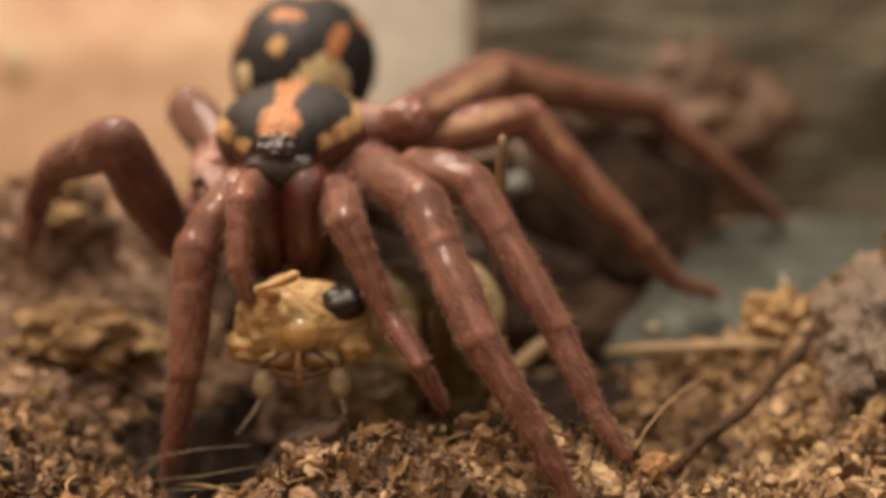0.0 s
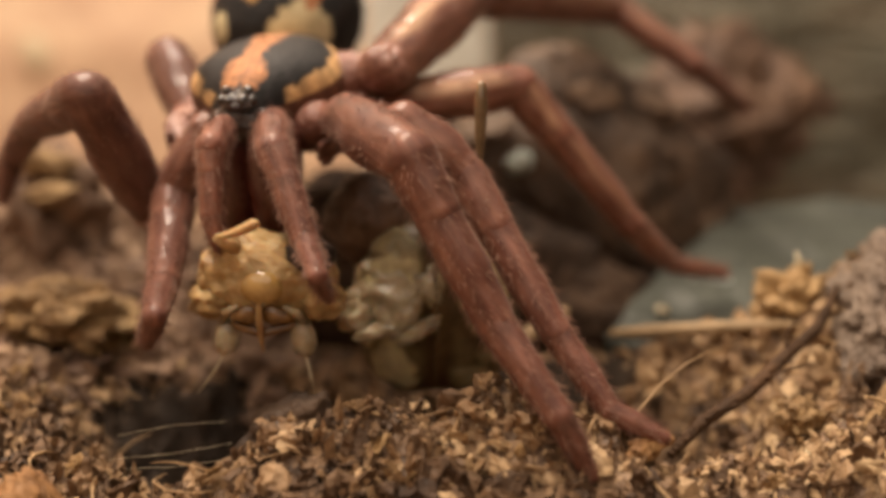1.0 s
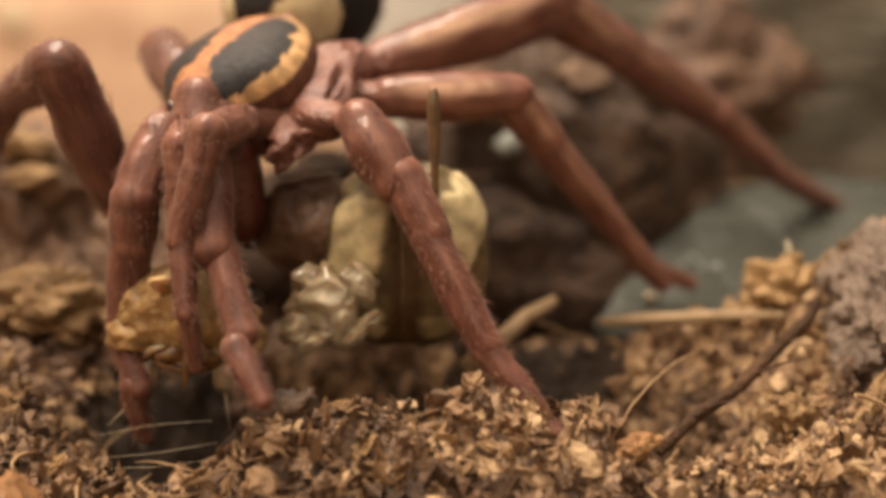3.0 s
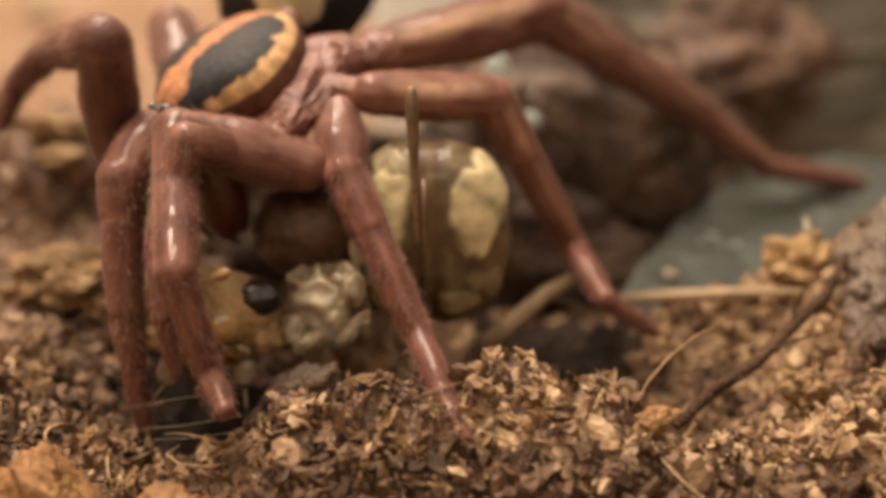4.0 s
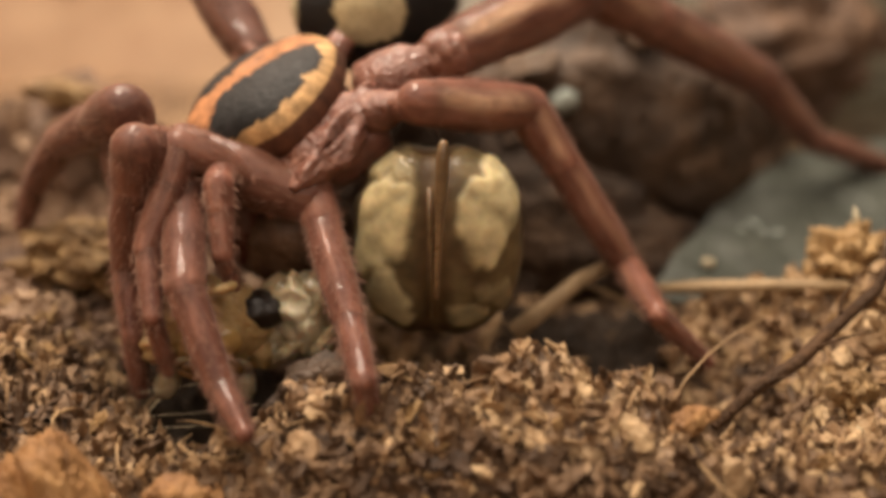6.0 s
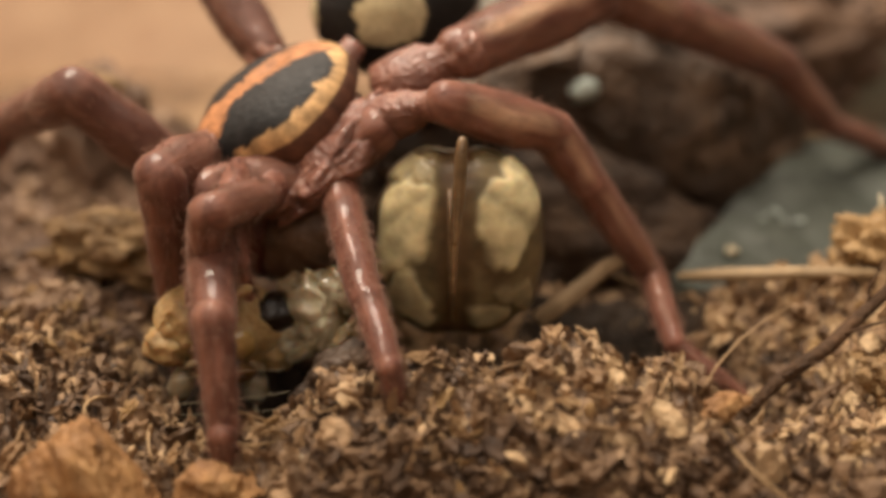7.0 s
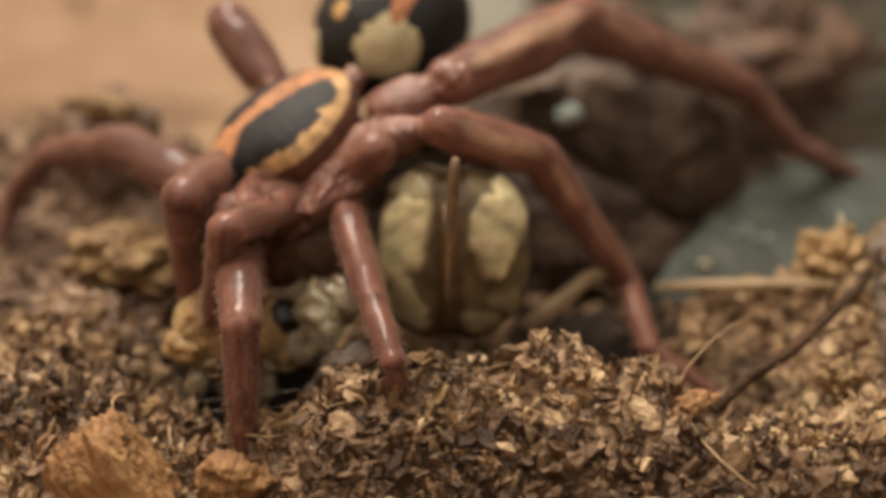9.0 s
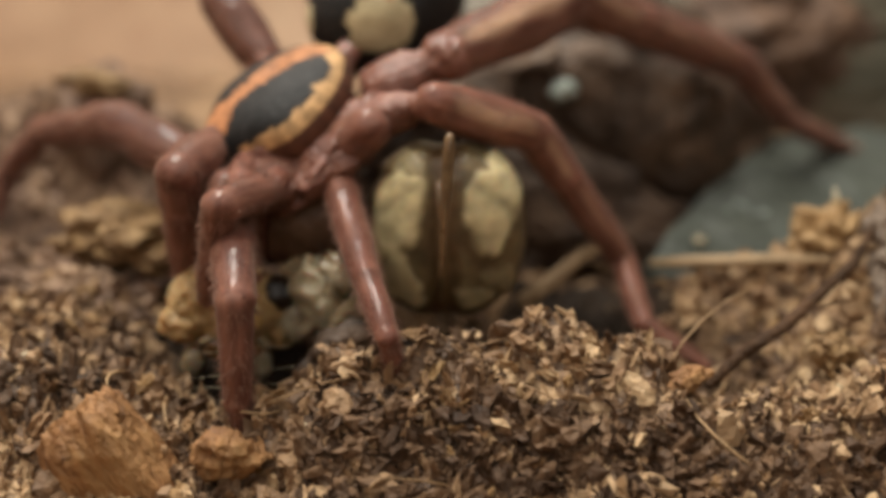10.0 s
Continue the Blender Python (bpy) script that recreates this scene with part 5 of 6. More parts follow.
    step("right_one", 6, (-10.6, 1.2, 11.6), (-12.9, -3.1, 11.6), (-13.9, -6.4, 12.7), (-15.1, -5.5, 7.1), (-14.4, -7.2, 4.4), (-14.3, -7.1, 1.8))
    step("right_one", 6.2, (-10.8, 1.2, 11.2), (-13.2, -3.1, 11.3), (-14.0, -6.5, 12.1), (-15.3, -5.1, 6.6), (-14.7, -6.7, 3.9), (-14.6, -6.7, 1.3))
    step("right_one", 7.3, (-11.3, 1.1, 10.8), (-13.4, -2.7, 11.4), (-14.2, -6.2, 10.6), (-14.6, -4.3, 5.1), (-14.8, -3.2, 2.1), (-14.8, -2.8, -0.4))
    step("right_one", 7.5, (-11.3, 1.1, 10.8), (-13.4, -2.6, 11.4), (-14.2, -6.0, 10.6), (-14.6, -4.2, 5.1), (-14.8, -3.0, 2.1), (-14.8, -2.6, -0.5))
    step("right_two", 0, (-9.7, 1.0, 15.0), (-13.9, -0.2, 11.2), (-15.4, -4.2, 16.6), (-19.8, -0.2, 15.1), (-21.9, 2.2, 12.6), (-22.4, 1.9, 10.3))
    step("right_two", 0.5, (-9.9, 1.0, 15.1), (-14.0, -0.1, 11.4), (-15.4, -4.4, 16.6), (-19.7, -0.3, 15.2), (-21.9, 2.2, 12.8), (-22.4, 1.9, 10.5))
    step("right_two", 1, (-10.0, 1.1, 15.7), (-13.9, -0.8, 11.4), (-15.5, -4.4, 17.1), (-19.8, -0.3, 15.7), (-22.2, 2.3, 13.7), (-23.0, 2.4, 11.4))
    step("right_two", 1.5, (-10.2, 1.0, 15.4), (-13.8, -2.6, 10.8), (-15.8, -3.7, 17.4), (-20.2, 0.2, 15.9), (-22.5, 2.5, 13.4), (-23.2, 2.4, 11.2))
    step("right_two", 2, (-10.2, 1.0, 15.0), (-14.3, -1.6, 10.6), (-15.9, -3.7, 17.0), (-20.2, 0.4, 15.7), (-22.6, 2.8, 13.5), (-22.6, 1.7, 11.5))
    step("right_two", 2.5, (-9.8, 1.4, 15.4), (-14.3, -1.7, 10.9), (-15.7, -3.7, 17.3), (-19.6, 0.6, 15.5), (-21.9, 2.5, 12.6), (-22.2, 2.0, 10.3))
    step("right_two", 3.8, (-11.7, 1.7, 15.0), (-15.3, -1.4, 12.5), (-17.3, -3.4, 18.8), (-21.8, 0.5, 17.6), (-24.3, 2.2, 14.9), (-25.0, 1.9, 12.6))
    step("right_two", 4, (-11.7, 1.8, 14.6), (-16.1, -0.6, 12.6), (-15.0, -4.3, 18.3), (-19.2, 0.1, 17.7), (-22.1, 2.3, 15.8), (-23.2, 2.2, 13.7))
    step("right_two", 4.5, (-11.0, 1.9, 13.7), (-15.3, -1.2, 13.4), (-11.4, -2.2, 19.1), (-17.1, 0.0, 19.4), (-19.7, 2.1, 17.0), (-20.8, 2.0, 14.9))
    step("right_two", 5, (-10.8, 2.0, 13.7), (-15.8, -0.2, 13.5), (-11.7, -0.3, 19.1), (-17.8, -0.1, 19.4), (-20.6, 1.3, 16.8), (-21.8, 1.1, 14.7))
    step("right_two", 5.5, (-9.1, 1.9, 13.0), (-14.5, -1.0, 13.3), (-10.3, -1.4, 18.7), (-16.2, -0.5, 17.6), (-18.3, 1.7, 14.8), (-19.4, 2.3, 12.8))
    step("right_two", 6, (-10.0, 1.9, 12.3), (-16.3, 0.1, 8.1), (-15.4, -3.6, 13.8), (-19.9, -0.1, 11.8), (-22.4, 1.7, 9.1), (-23.4, 1.9, 6.9))
    step("right_two", 6.2, (-10.3, 1.9, 11.9), (-15.3, 0.2, 7.9), (-14.7, -4.5, 12.8), (-18.2, -0.6, 9.8), (-19.9, 1.6, 6.9), (-20.7, 2.3, 4.8))
    step("right_two", 6.75, (-10.5, 1.9, 11.7), (-15.2, 0.6, 9.0), (-16.3, -4.8, 13.2), (-20.5, -1.1, 10.8), (-22.8, 1.0, 8.2), (-23.7, 1.6, 6.1))
    step("right_two", 7.02, (-10.6, 1.9, 11.6), (-15.2, 0.8, 9.2), (-20.3, -0.6, 13.6), (-25.2, 2.6, 11.9), (-27.8, 3.9, 9.1), (-28.5, 3.7, 6.8))
    step("right_two", 7.3, (-10.7, 1.8, 11.5), (-15.2, 1.0, 9.3), (-20.9, 4.5, 11.1), (-26.3, 7.0, 10.2), (-29.2, 7.4, 7.3), (-29.6, 6.5, 5.0))
    step("right_two", 7.5, (-10.7, 1.8, 11.5), (-15.1, 1.0, 9.3), (-20.8, 4.5, 11.1), (-26.3, 7.1, 10.1), (-29.1, 7.5, 7.2), (-29.6, 6.6, 4.9))
    step("right_three", 0, (-9.6, 2.4, 15.6), (-11.7, 2.6, 15.2), (-14.3, 6.2, 17.4), (-13.4, 12.4, 13.1), (-12.9, 14.1, 10.7), (-12.4, 14.9, 8.7))
    step("right_three", 0.5, (-9.9, 2.4, 15.6), (-12.0, 2.7, 15.1), (-14.5, 6.1, 17.6), (-13.9, 12.3, 13.3), (-13.5, 14.1, 10.9), (-13.0, 14.9, 8.9))
    step("right_three", 1, (-9.8, 2.4, 16.3), (-12.5, 3.0, 15.5), (-14.7, 6.1, 18.6), (-14.6, 12.0, 13.9), (-14.3, 14.0, 11.6), (-13.9, 14.9, 9.7))
    step("right_three", 1.5, (-10.0, 2.4, 16.0), (-12.6, 2.8, 15.9), (-14.8, 6.0, 19.0), (-14.8, 12.1, 14.5), (-14.5, 14.1, 12.2), (-14.2, 15.1, 10.3))
    step("right_three", 2, (-10.0, 2.3, 15.6), (-12.2, 2.1, 16.1), (-14.2, 5.9, 18.5), (-14.6, 12.4, 14.7), (-14.4, 14.3, 12.4), (-13.9, 15.2, 10.4))
    step("right_three", 2.5, (-9.4, 2.6, 16.2), (-11.3, 1.6, 16.4), (-13.5, 5.8, 17.9), (-13.9, 12.6, 14.5), (-13.7, 14.5, 12.2), (-13.2, 15.4, 10.2))
    step("right_three", 3.8, (-11.1, 2.7, 15.9), (-13.2, 2.2, 16.3), (-14.9, 6.1, 18.7), (-15.8, 12.4, 14.6), (-15.6, 14.3, 12.3), (-15.2, 15.2, 10.3))
    step("right_three", 4, (-11.0, 2.7, 15.5), (-13.4, 2.2, 16.0), (-14.9, 6.2, 18.4), (-16.1, 12.4, 14.2), (-15.9, 14.3, 11.8), (-15.6, 15.1, 9.8))
    step("right_three", 4.5, (-10.2, 2.7, 14.7), (-11.7, 2.9, 17.1), (-13.6, 6.0, 20.4), (-14.0, 12.0, 15.7), (-13.8, 14.0, 13.5), (-13.4, 15.1, 11.6))
    step("right_three", 5, (-9.9, 2.7, 14.7), (-11.4, 3.2, 17.3), (-12.9, 6.2, 20.9), (-13.4, 11.9, 15.9), (-13.2, 13.9, 13.6), (-12.8, 15.0, 11.8))
    step("right_three", 5.5, (-8.1, 2.6, 13.9), (-10.6, 3.5, 16.5), (-13.2, 6.0, 19.9), (-12.3, 11.8, 15.0), (-12.0, 13.8, 12.8), (-11.6, 14.9, 10.9))
    step("right_three", 6, (-9.1, 2.6, 13.3), (-11.1, 3.4, 15.7), (-13.8, 6.0, 18.9), (-12.9, 11.8, 14.0), (-12.6, 13.8, 11.8), (-12.2, 14.9, 9.9))
    step("right_three", 6.2, (-9.3, 2.5, 12.9), (-11.4, 3.5, 15.3), (-13.9, 6.2, 18.5), (-13.1, 11.8, 13.4), (-12.8, 13.7, 11.1), (-12.4, 14.8, 9.2))
    step("right_three", 7.3, (-9.8, 2.4, 12.5), (-11.9, 3.7, 14.9), (-14.8, 6.0, 18.1), (-13.5, 11.7, 13.2), (-13.1, 13.7, 11.0), (-12.7, 14.8, 9.1))
    step("right_three", 7.5, (-9.8, 2.4, 12.5), (-12.0, 3.8, 14.7), (-14.9, 6.1, 18.0), (-13.7, 11.7, 13.0), (-13.3, 13.7, 10.8), (-12.9, 14.7, 8.9))
    step("right_palp", 0, (-8.8, -1.0, 14.2), (-9.1, -3.9, 14.7), (-9.3, -5.8, 14.0), (-9.3, -7.1, 11.2), (-9.1, -7.1, 10.4), (-8.9, -7.0, 9.6))
    step("right_palp", 0.5, (-9.1, -1.0, 14.3), (-9.2, -3.9, 14.6), (-9.4, -5.8, 13.8), (-9.4, -7.1, 11.1), (-9.2, -7.1, 10.2), (-9.0, -7.0, 9.5))
    step("right_palp", 1, (-9.4, -1.0, 14.9), (-9.4, -4.1, 15.7), (-9.5, -6.0, 15.0), (-9.4, -7.0, 12.1), (-9.2, -7.2, 11.3), (-9.2, -6.9, 10.6))
    step("right_palp", 1.5, (-9.5, -1.0, 14.5), (-10.0, -3.9, 15.3), (-10.1, -5.9, 14.6), (-9.9, -7.1, 11.9), (-9.7, -7.2, 11.0), (-9.7, -6.9, 10.3))
    step("right_palp", 2, (-9.6, -1.1, 14.2), (-10.1, -4.1, 15.1), (-10.0, -6.0, 14.3), (-9.9, -7.0, 11.5), (-9.7, -7.2, 10.6), (-9.6, -6.9, 9.9))
    step("right_palp", 2.5, (-9.5, -0.6, 14.4), (-9.9, -4.1, 15.6), (-9.8, -6.1, 15.1), (-9.9, -6.9, 12.3), (-9.7, -7.2, 11.4), (-9.6, -6.9, 10.7))
    step("right_palp", 3.8, (-11.9, -0.2, 13.8), (-11.6, -4.2, 14.2), (-11.4, -6.1, 13.4), (-11.1, -7.0, 10.6), (-10.9, -6.9, 9.7), (-10.7, -7.0, 9.0))
    step("right_palp", 4, (-12.0, -0.1, 13.4), (-11.8, -4.1, 13.8), (-11.6, -6.0, 13.1), (-11.3, -7.0, 10.2), (-11.1, -6.9, 9.4), (-10.9, -7.0, 8.6))
    step("right_palp", 4.5, (-11.6, 0.2, 12.3), (-11.3, -4.0, 12.6), (-11.0, -5.9, 12.0), (-10.5, -7.2, 9.3), (-10.4, -6.9, 8.5), (-10.1, -7.0, 7.8))
    step("right_palp", 5, (-11.4, 0.3, 12.3), (-11.4, -4.0, 12.5), (-11.1, -5.9, 11.9), (-10.7, -7.1, 9.2), (-10.6, -6.9, 8.4), (-10.3, -7.0, 7.6))
    step("right_palp", 5.5, (-9.8, 0.3, 11.6), (-10.0, -3.9, 12.1), (-9.8, -5.9, 11.5), (-9.3, -7.2, 8.8), (-9.2, -6.9, 8.0), (-8.9, -7.0, 7.3))
    step("right_palp", 6, (-10.8, 0.3, 10.9), (-10.9, -3.9, 11.6), (-10.6, -5.9, 11.0), (-10.2, -7.2, 8.3), (-10.1, -6.9, 7.5), (-9.8, -7.0, 6.8))
    step("right_palp", 6.2, (-11.0, 0.3, 10.5), (-11.2, -3.9, 11.2), (-11.0, -5.9, 10.7), (-10.6, -7.1, 8.0), (-10.4, -6.9, 7.1), (-10.2, -7.0, 6.4))
    step("right_palp", 7.3, (-11.6, 0.2, 10.0), (-11.5, -3.9, 10.7), (-11.3, -5.9, 10.1), (-10.8, -7.1, 7.4), (-10.7, -6.9, 6.5), (-10.5, -7.0, 5.8))
    step("right_palp", 7.5, (-11.5, 0.2, 10.0), (-11.5, -3.9, 10.7), (-11.3, -5.9, 10.1), (-10.8, -7.2, 7.4), (-10.7, -6.9, 6.6), (-10.4, -7.0, 5.9))
    for root, parts, rows, coxa in LEGS.values():
        rows.append((10.0, rows[-1][1]))
        walk(root, [(t, Matrix.Translation(j[1] - BASE)) for t, j in rows])
        walk(coxa, [(t, along(j[1], j[0], j[1])) for t, j in rows])
        for k, pair in enumerate(parts):
            for p in pair:
                walk(p, [(t, along(*piece_ends(j[1:], k), j[1])) for t, j in rows])
    walk(carapace, [(t, Matrix.Translation(-BASE) @ frame_of(p, f, u)) for t, p, f, u in (
        (0, (-7.78, 1.00, 16.13), (-0.03, -0.92, -0.38), (-0.03, -0.38, 0.92)),
        (0.5, (-8.07, 0.93, 16.23), (-0.05, -0.92, -0.38), (-0.05, -0.38, 0.92)),
        (1, (-8.14, 0.87, 16.87), (-0.12, -0.90, -0.40), (-0.08, -0.40, 0.90)),
        (1.5, (-8.31, 0.80, 16.54), (-0.13, -0.90, -0.40), (-0.09, -0.40, 0.90)),
        (2, (-8.34, 0.73, 16.23), (-0.14, -0.90, -0.40), (-0.10, -0.40, 0.90)),
        (2.5, (-8.06, 0.67, 16.59), (-0.27, -0.80, -0.50), (-0.22, -0.50, 0.82)),
        (3.8, (-10.28, 0.49, 16.17), (-0.42, -0.66, -0.58), (-0.38, -0.52, 0.76)),
        (4, (-10.36, 0.47, 15.75), (-0.46, -0.62, -0.59), (-0.40, -0.52, 0.75)),
        (4.5, (-9.80, 0.40, 14.70), (-0.56, -0.52, -0.62), (-0.46, -0.52, 0.72)),
        (5, (-10.00, 0.33, 14.66), (-0.59, -0.48, -0.62), (-0.48, -0.51, 0.71)),
        (5.5, (-8.69, 0.27, 13.75), (-0.62, -0.45, -0.63), (-0.50, -0.50, 0.70)),
        (6, (-9.68, 0.20, 13.05), (-0.63, -0.44, -0.64), (-0.50, -0.50, 0.70)),
        (6.2, (-9.90, 0.17, 12.63), (-0.63, -0.43, -0.64), (-0.50, -0.50, 0.70)),
        (7.3, (-10.42, 0.03, 12.19), (-0.65, -0.41, -0.65), (-0.50, -0.50, 0.70)),
        (7.5, (-10.41, 0.00, 12.19), (-0.65, -0.40, -0.65), (-0.50, -0.50, 0.70)),
        (10, (-10.41, 0.00, 12.19), (-0.65, -0.40, -0.65), (-0.50, -0.50, 0.70)),
    )])
    walk(abdomen, [(t, Matrix.Translation(-BASE) @ frame_of(p, f, u)) for t, p, f, u in (
        (0, (-8.12, 10.00, 19.76), (-0.22, -0.93, -0.30), (0.00, -0.30, 0.95)),
        (0.5, (-8.52, 9.90, 20.10), (-0.23, -0.93, -0.30), (-0.01, -0.30, 0.95)),
        (1, (-8.63, 9.80, 20.93), (-0.23, -0.93, -0.30), (-0.03, -0.30, 0.95)),
        (1.5, (-8.58, 9.70, 21.17), (-0.24, -0.93, -0.30), (-0.04, -0.30, 0.95)),
        (2, (-8.12, 9.60, 20.93), (-0.25, -0.93, -0.30), (-0.05, -0.30, 0.95)),
        (2.5, (-6.62, 9.50, 20.66), (-0.30, -0.91, -0.30), (-0.07, -0.30, 0.94)),
        (3.8, (-7.90, 9.11, 21.52), (-0.43, -0.85, -0.30), (-0.14, -0.30, 0.93)),
        (4, (-8.29, 9.05, 20.83), (-0.45, -0.84, -0.30), (-0.15, -0.30, 0.93)),
        (4.5, (-7.26, 8.90, 20.45), (-0.45, -0.84, -0.30), (-0.16, -0.30, 0.93)),
        (5, (-6.47, 8.75, 20.27), (-0.45, -0.84, -0.30), (-0.16, -0.30, 0.93)),
        (5.5, (-4.91, 8.60, 19.30), (-0.45, -0.84, -0.30), (-0.17, -0.30, 0.93)),
        (6, (-5.44, 8.45, 18.58), (-0.46, -0.83, -0.30), (-0.18, -0.30, 0.92)),
        (6.2, (-5.49, 8.39, 18.03), (-0.46, -0.83, -0.30), (-0.18, -0.30, 0.92)),
        (7.3, (-5.70, 8.06, 17.80), (-0.46, -0.83, -0.30), (-0.20, -0.30, 0.92)),
        (7.5, (-5.76, 8.00, 17.75), (-0.46, -0.83, -0.30), (-0.20, -0.30, 0.92)),
        (10, (-5.76, 8.00, 17.75), (-0.46, -0.83, -0.30), (-0.20, -0.30, 0.92)),
    )])
    walk(head, [(t, Matrix.Translation(-CB) @ frame_of(p, f, u)) for t, p, f, u in (
        (0, (-6.57, -6.00, 8.28), (0.02, -0.98, -0.20), (0.00, -0.20, 0.98)),
        (0.5, (-6.72, -5.90, 8.11), (0.00, -0.98, -0.20), (0.00, -0.20, 0.98)),
        (1, (-7.21, -5.80, 9.06), (-0.02, -0.98, -0.20), (0.00, -0.20, 0.98)),
        (1.5, (-8.18, -5.70, 9.46), (-0.03, -0.98, -0.20), (0.00, -0.20, 0.98)),
        (2, (-8.11, -5.60, 8.22), (-0.05, -0.98, -0.20), (0.00, -0.20, 0.98)),
        (2.5, (-9.19, -5.50, 7.28), (0.10, -0.95, -0.25), (0.10, -0.20, 0.95)),
        (3.8, (-10.88, -5.37, 6.57), (0.27, -0.91, -0.29), (0.23, -0.20, 0.93)),
        (4, (-10.57, -5.35, 5.97), (0.30, -0.90, -0.30), (0.25, -0.20, 0.93)),
        (4.5, (-10.74, -5.30, 5.95), (0.31, -0.89, -0.30), (0.26, -0.20, 0.93)),
        (5, (-11.59, -5.25, 5.72), (0.33, -0.89, -0.30), (0.28, -0.20, 0.92)),
        (5.5, (-11.03, -5.20, 5.06), (0.34, -0.88, -0.30), (0.29, -0.20, 0.92)),
        (6, (-11.48, -5.15, 4.49), (0.36, -0.87, -0.30), (0.31, -0.20, 0.91)),
        (6.2, (-11.74, -5.13, 4.19), (0.36, -0.87, -0.30), (0.31, -0.20, 0.91)),
        (7.3, (-12.25, -5.02, 3.74), (0.39, -0.85, -0.30), (0.34, -0.20, 0.90)),
        (7.5, (-12.21, -5.00, 3.79), (0.40, -0.85, -0.30), (0.35, -0.20, 0.90)),
        (10, (-12.21, -5.00, 3.79), (0.40, -0.85, -0.30), (0.35, -0.20, 0.90)),
    )])
    walk(thorax, [(t, Matrix.Translation(-CB) @ frame_of(p, f, u)) for t, p, f, u in (
        (0, (-4.05, -2.50, 5.80), (0.00, 1.00, 0.00), (0.20, 0.00, 1.00)),
        (0.5, (-3.91, -2.75, 5.91), (0.03, 1.00, 0.00), (0.10, 0.00, 1.00)),
        (1, (-1.94, -3.00, 7.61), (0.05, 1.00, 0.00), (0.00, 0.00, 1.00)),
        (1.5, (-3.29, -3.17, 6.83), (0.08, 1.00, 0.00), (-0.10, 0.00, 1.00)),
        (2, (-1.86, -3.33, 6.15), (0.10, 1.00, 0.00), (-0.20, 0.00, 1.00)),
        (2.5, (-3.83, -3.50, 7.22), (0.12, 1.00, 0.00), (-0.22, 0.00, 1.00)),
        (3.8, (-4.63, -3.63, 6.75), (0.17, 1.00, 0.00), (-0.27, 0.00, 1.00)),
        (4, (-5.63, -3.65, 6.01), (0.17, 1.00, 0.00), (-0.27, 0.00, 1.00)),
        (4.5, (-6.99, -3.70, 5.77), (0.19, 1.00, 0.00), (-0.29, 0.00, 1.00)),
        (5, (-8.56, -3.75, 5.30), (0.21, 1.00, 0.00), (-0.31, 0.00, 1.00)),
        (5.5, (-7.42, -3.80, 4.96), (0.23, 1.00, 0.00), (-0.33, 0.00, 1.00)),
        (6, (-7.70, -3.85, 4.82), (0.25, 1.00, 0.00), (-0.35, 0.00, 1.00)),
        (6.2, (-7.90, -3.87, 4.53), (0.25, 1.00, 0.00), (-0.35, 0.00, 1.00)),
        (7.3, (-8.23, -3.98, 4.32), (0.29, 1.00, 0.00), (-0.39, 0.00, 1.00)),
        (7.5, (-8.21, -4.00, 4.39), (0.30, 1.00, 0.00), (-0.40, 0.00, 1.00)),
        (10, (-8.21, -4.00, 4.39), (0.30, 1.00, 0.00), (-0.40, 0.00, 1.00)),
    )])
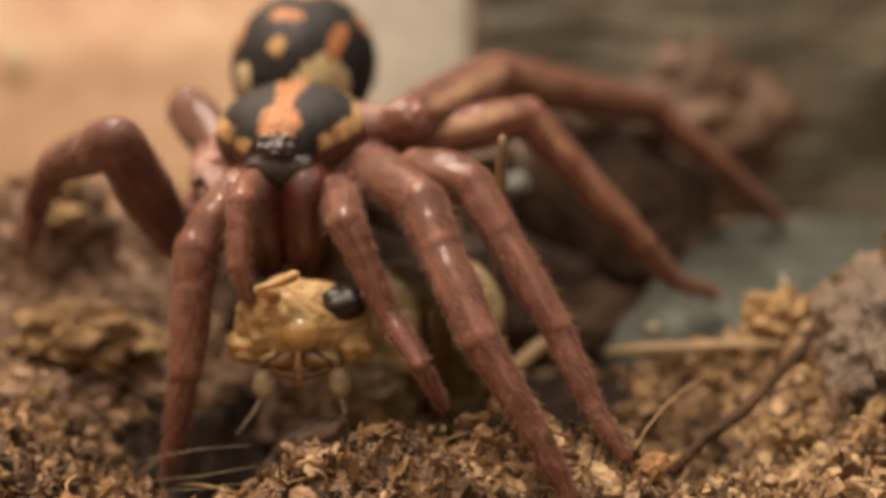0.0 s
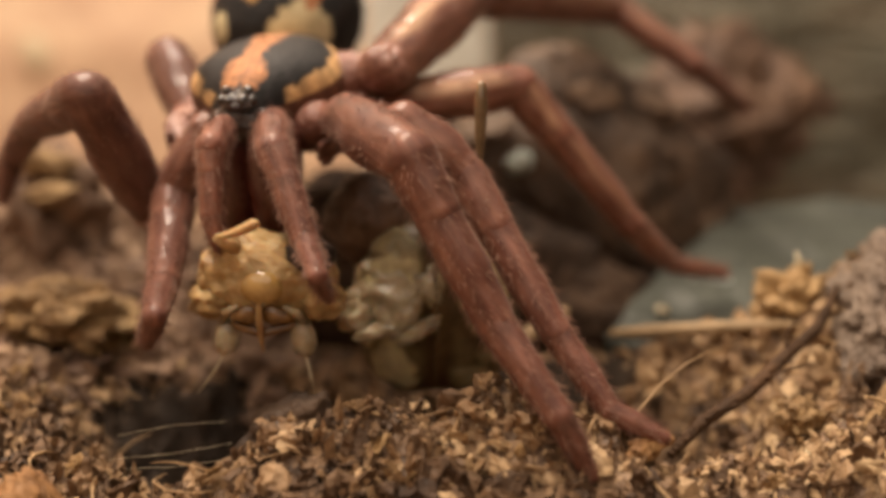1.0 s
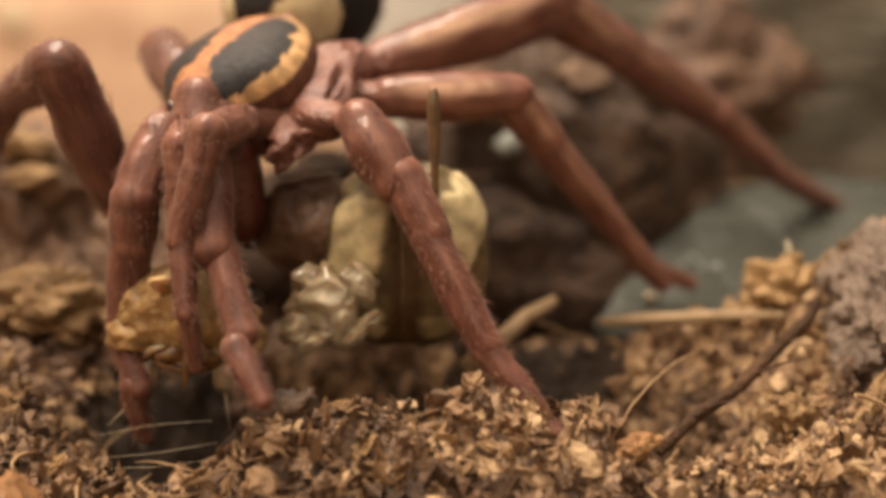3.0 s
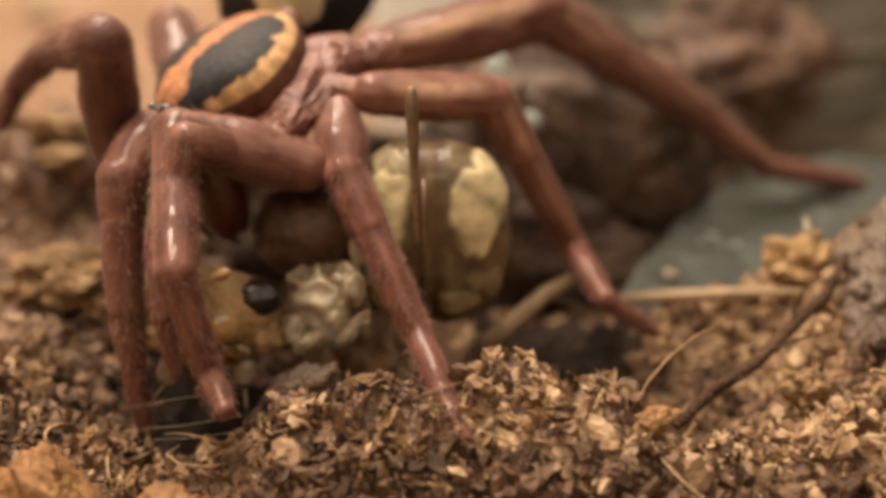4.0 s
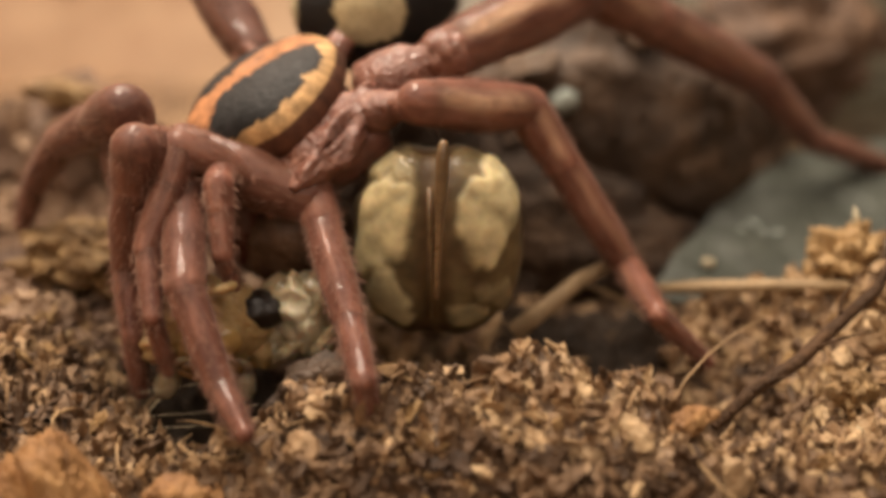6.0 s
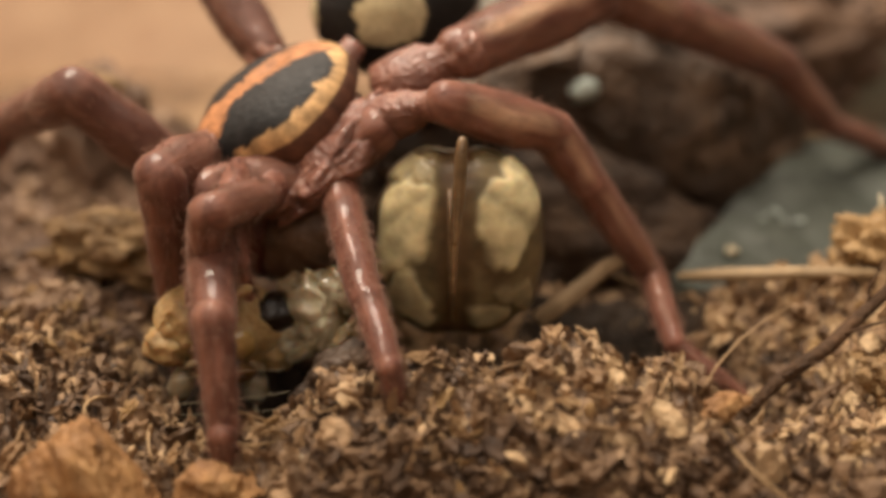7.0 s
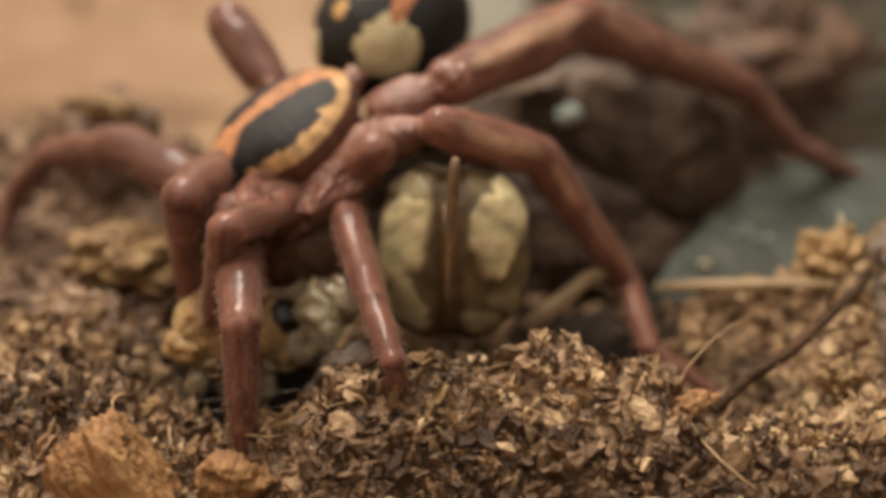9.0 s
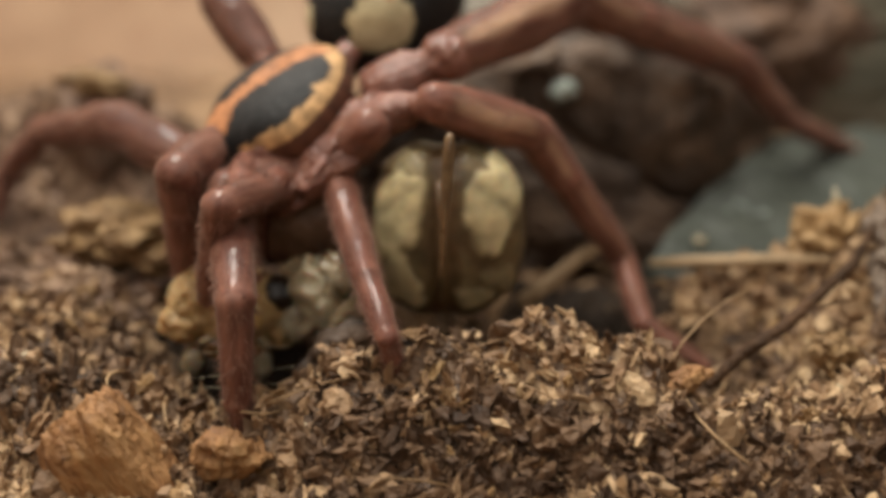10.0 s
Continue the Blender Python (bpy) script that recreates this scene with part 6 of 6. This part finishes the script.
    walk(belly, [(t, Matrix.Translation(-CB) @ frame_of(p, f, u)) for t, p, f, u in (
        (0, (-0.60, -1.00, 5.95), (-0.20, 0.90, 0.30), (0.00, -0.30, 0.95)),
        (0.5, (-0.57, -1.17, 6.08), (-0.18, 0.92, 0.23), (0.02, -0.23, 0.96)),
        (1, (0.16, -1.33, 6.63), (-0.17, 0.95, 0.17), (0.03, -0.17, 0.98)),
        (1.5, (0.73, -1.50, 7.27), (-0.15, 0.97, 0.10), (0.05, -0.10, 0.99)),
        (2, (-0.03, -1.54, 7.68), (-0.14, 0.97, 0.09), (0.05, -0.09, 0.99)),
        (2.5, (-1.03, -1.58, 8.35), (-0.13, 0.98, 0.08), (0.04, -0.08, 0.99)),
        (3.8, (0.34, -1.69, 9.08), (-0.10, 0.99, 0.05), (0.03, -0.05, 1.00)),
        (4, (-0.51, -1.71, 8.90), (-0.10, 0.99, 0.05), (0.03, -0.05, 1.00)),
        (4.5, (-0.90, -1.75, 8.58), (-0.09, 0.99, 0.05), (0.02, -0.05, 1.00)),
        (5, (-1.42, -1.79, 8.60), (-0.08, 0.99, 0.05), (0.02, -0.05, 1.00)),
        (5.5, (-1.01, -1.83, 7.98), (-0.08, 0.99, 0.05), (0.02, -0.05, 1.00)),
        (6, (-1.41, -1.88, 7.69), (-0.07, 1.00, 0.05), (0.01, -0.05, 1.00)),
        (6.2, (-1.70, -1.89, 7.38), (-0.07, 1.00, 0.05), (0.01, -0.05, 1.00)),
        (7.3, (-1.68, -1.98, 7.05), (-0.05, 1.00, 0.05), (0.00, -0.05, 1.00)),
        (7.5, (-1.72, -2.00, 7.12), (-0.05, 1.00, 0.05), (0.00, -0.05, 1.00)),
        (10, (-1.72, -2.00, 7.12), (-0.05, 1.00, 0.05), (0.00, -0.05, 1.00)),
    )])
    walk(shank, [(t, along(Vector(a) * MM, Vector(b) * MM, CB)) for t, a, b in (
        (0, (2.96, -4.10, 16.79), (2.69, -4.50, 9.27)),
        (0.5, (2.83, -4.30, 16.63), (2.55, -4.70, 8.74)),
        (1, (2.47, -4.50, 17.59), (2.29, -4.90, 10.72)),
        (1.5, (2.30, -4.70, 17.07), (1.51, -5.10, 9.19)),
        (2, (2.12, -4.90, 17.19), (1.58, -5.30, 9.32)),
        (2.5, (1.47, -5.10, 17.08), (1.63, -5.50, 10.44)),
        (3.8, (-0.56, -6.01, 17.11), (-0.47, -6.41, 10.67)),
        (4, (-0.95, -6.15, 16.29), (-0.78, -6.55, 9.83)),
        (4.5, (-0.63, -6.50, 15.01), (-1.06, -6.90, 7.91)),
        (5, (-1.21, -6.50, 14.19), (-1.46, -6.90, 7.03)),
        (5.5, (-0.68, -6.50, 13.25), (-0.86, -6.90, 5.96)),
        (6, (-0.83, -6.50, 13.12), (-1.14, -6.90, 5.69)),
        (6.2, (-1.13, -6.50, 12.93), (-1.46, -6.90, 5.42)),
        (7.3, (-1.34, -6.50, 12.70), (-1.74, -6.90, 5.52)),
        (7.5, (-1.39, -6.50, 12.72), (-1.76, -6.90, 5.61)),
        (10, (-1.39, -6.50, 12.72), (-1.76, -6.90, 5.61)),
    )])


motions()
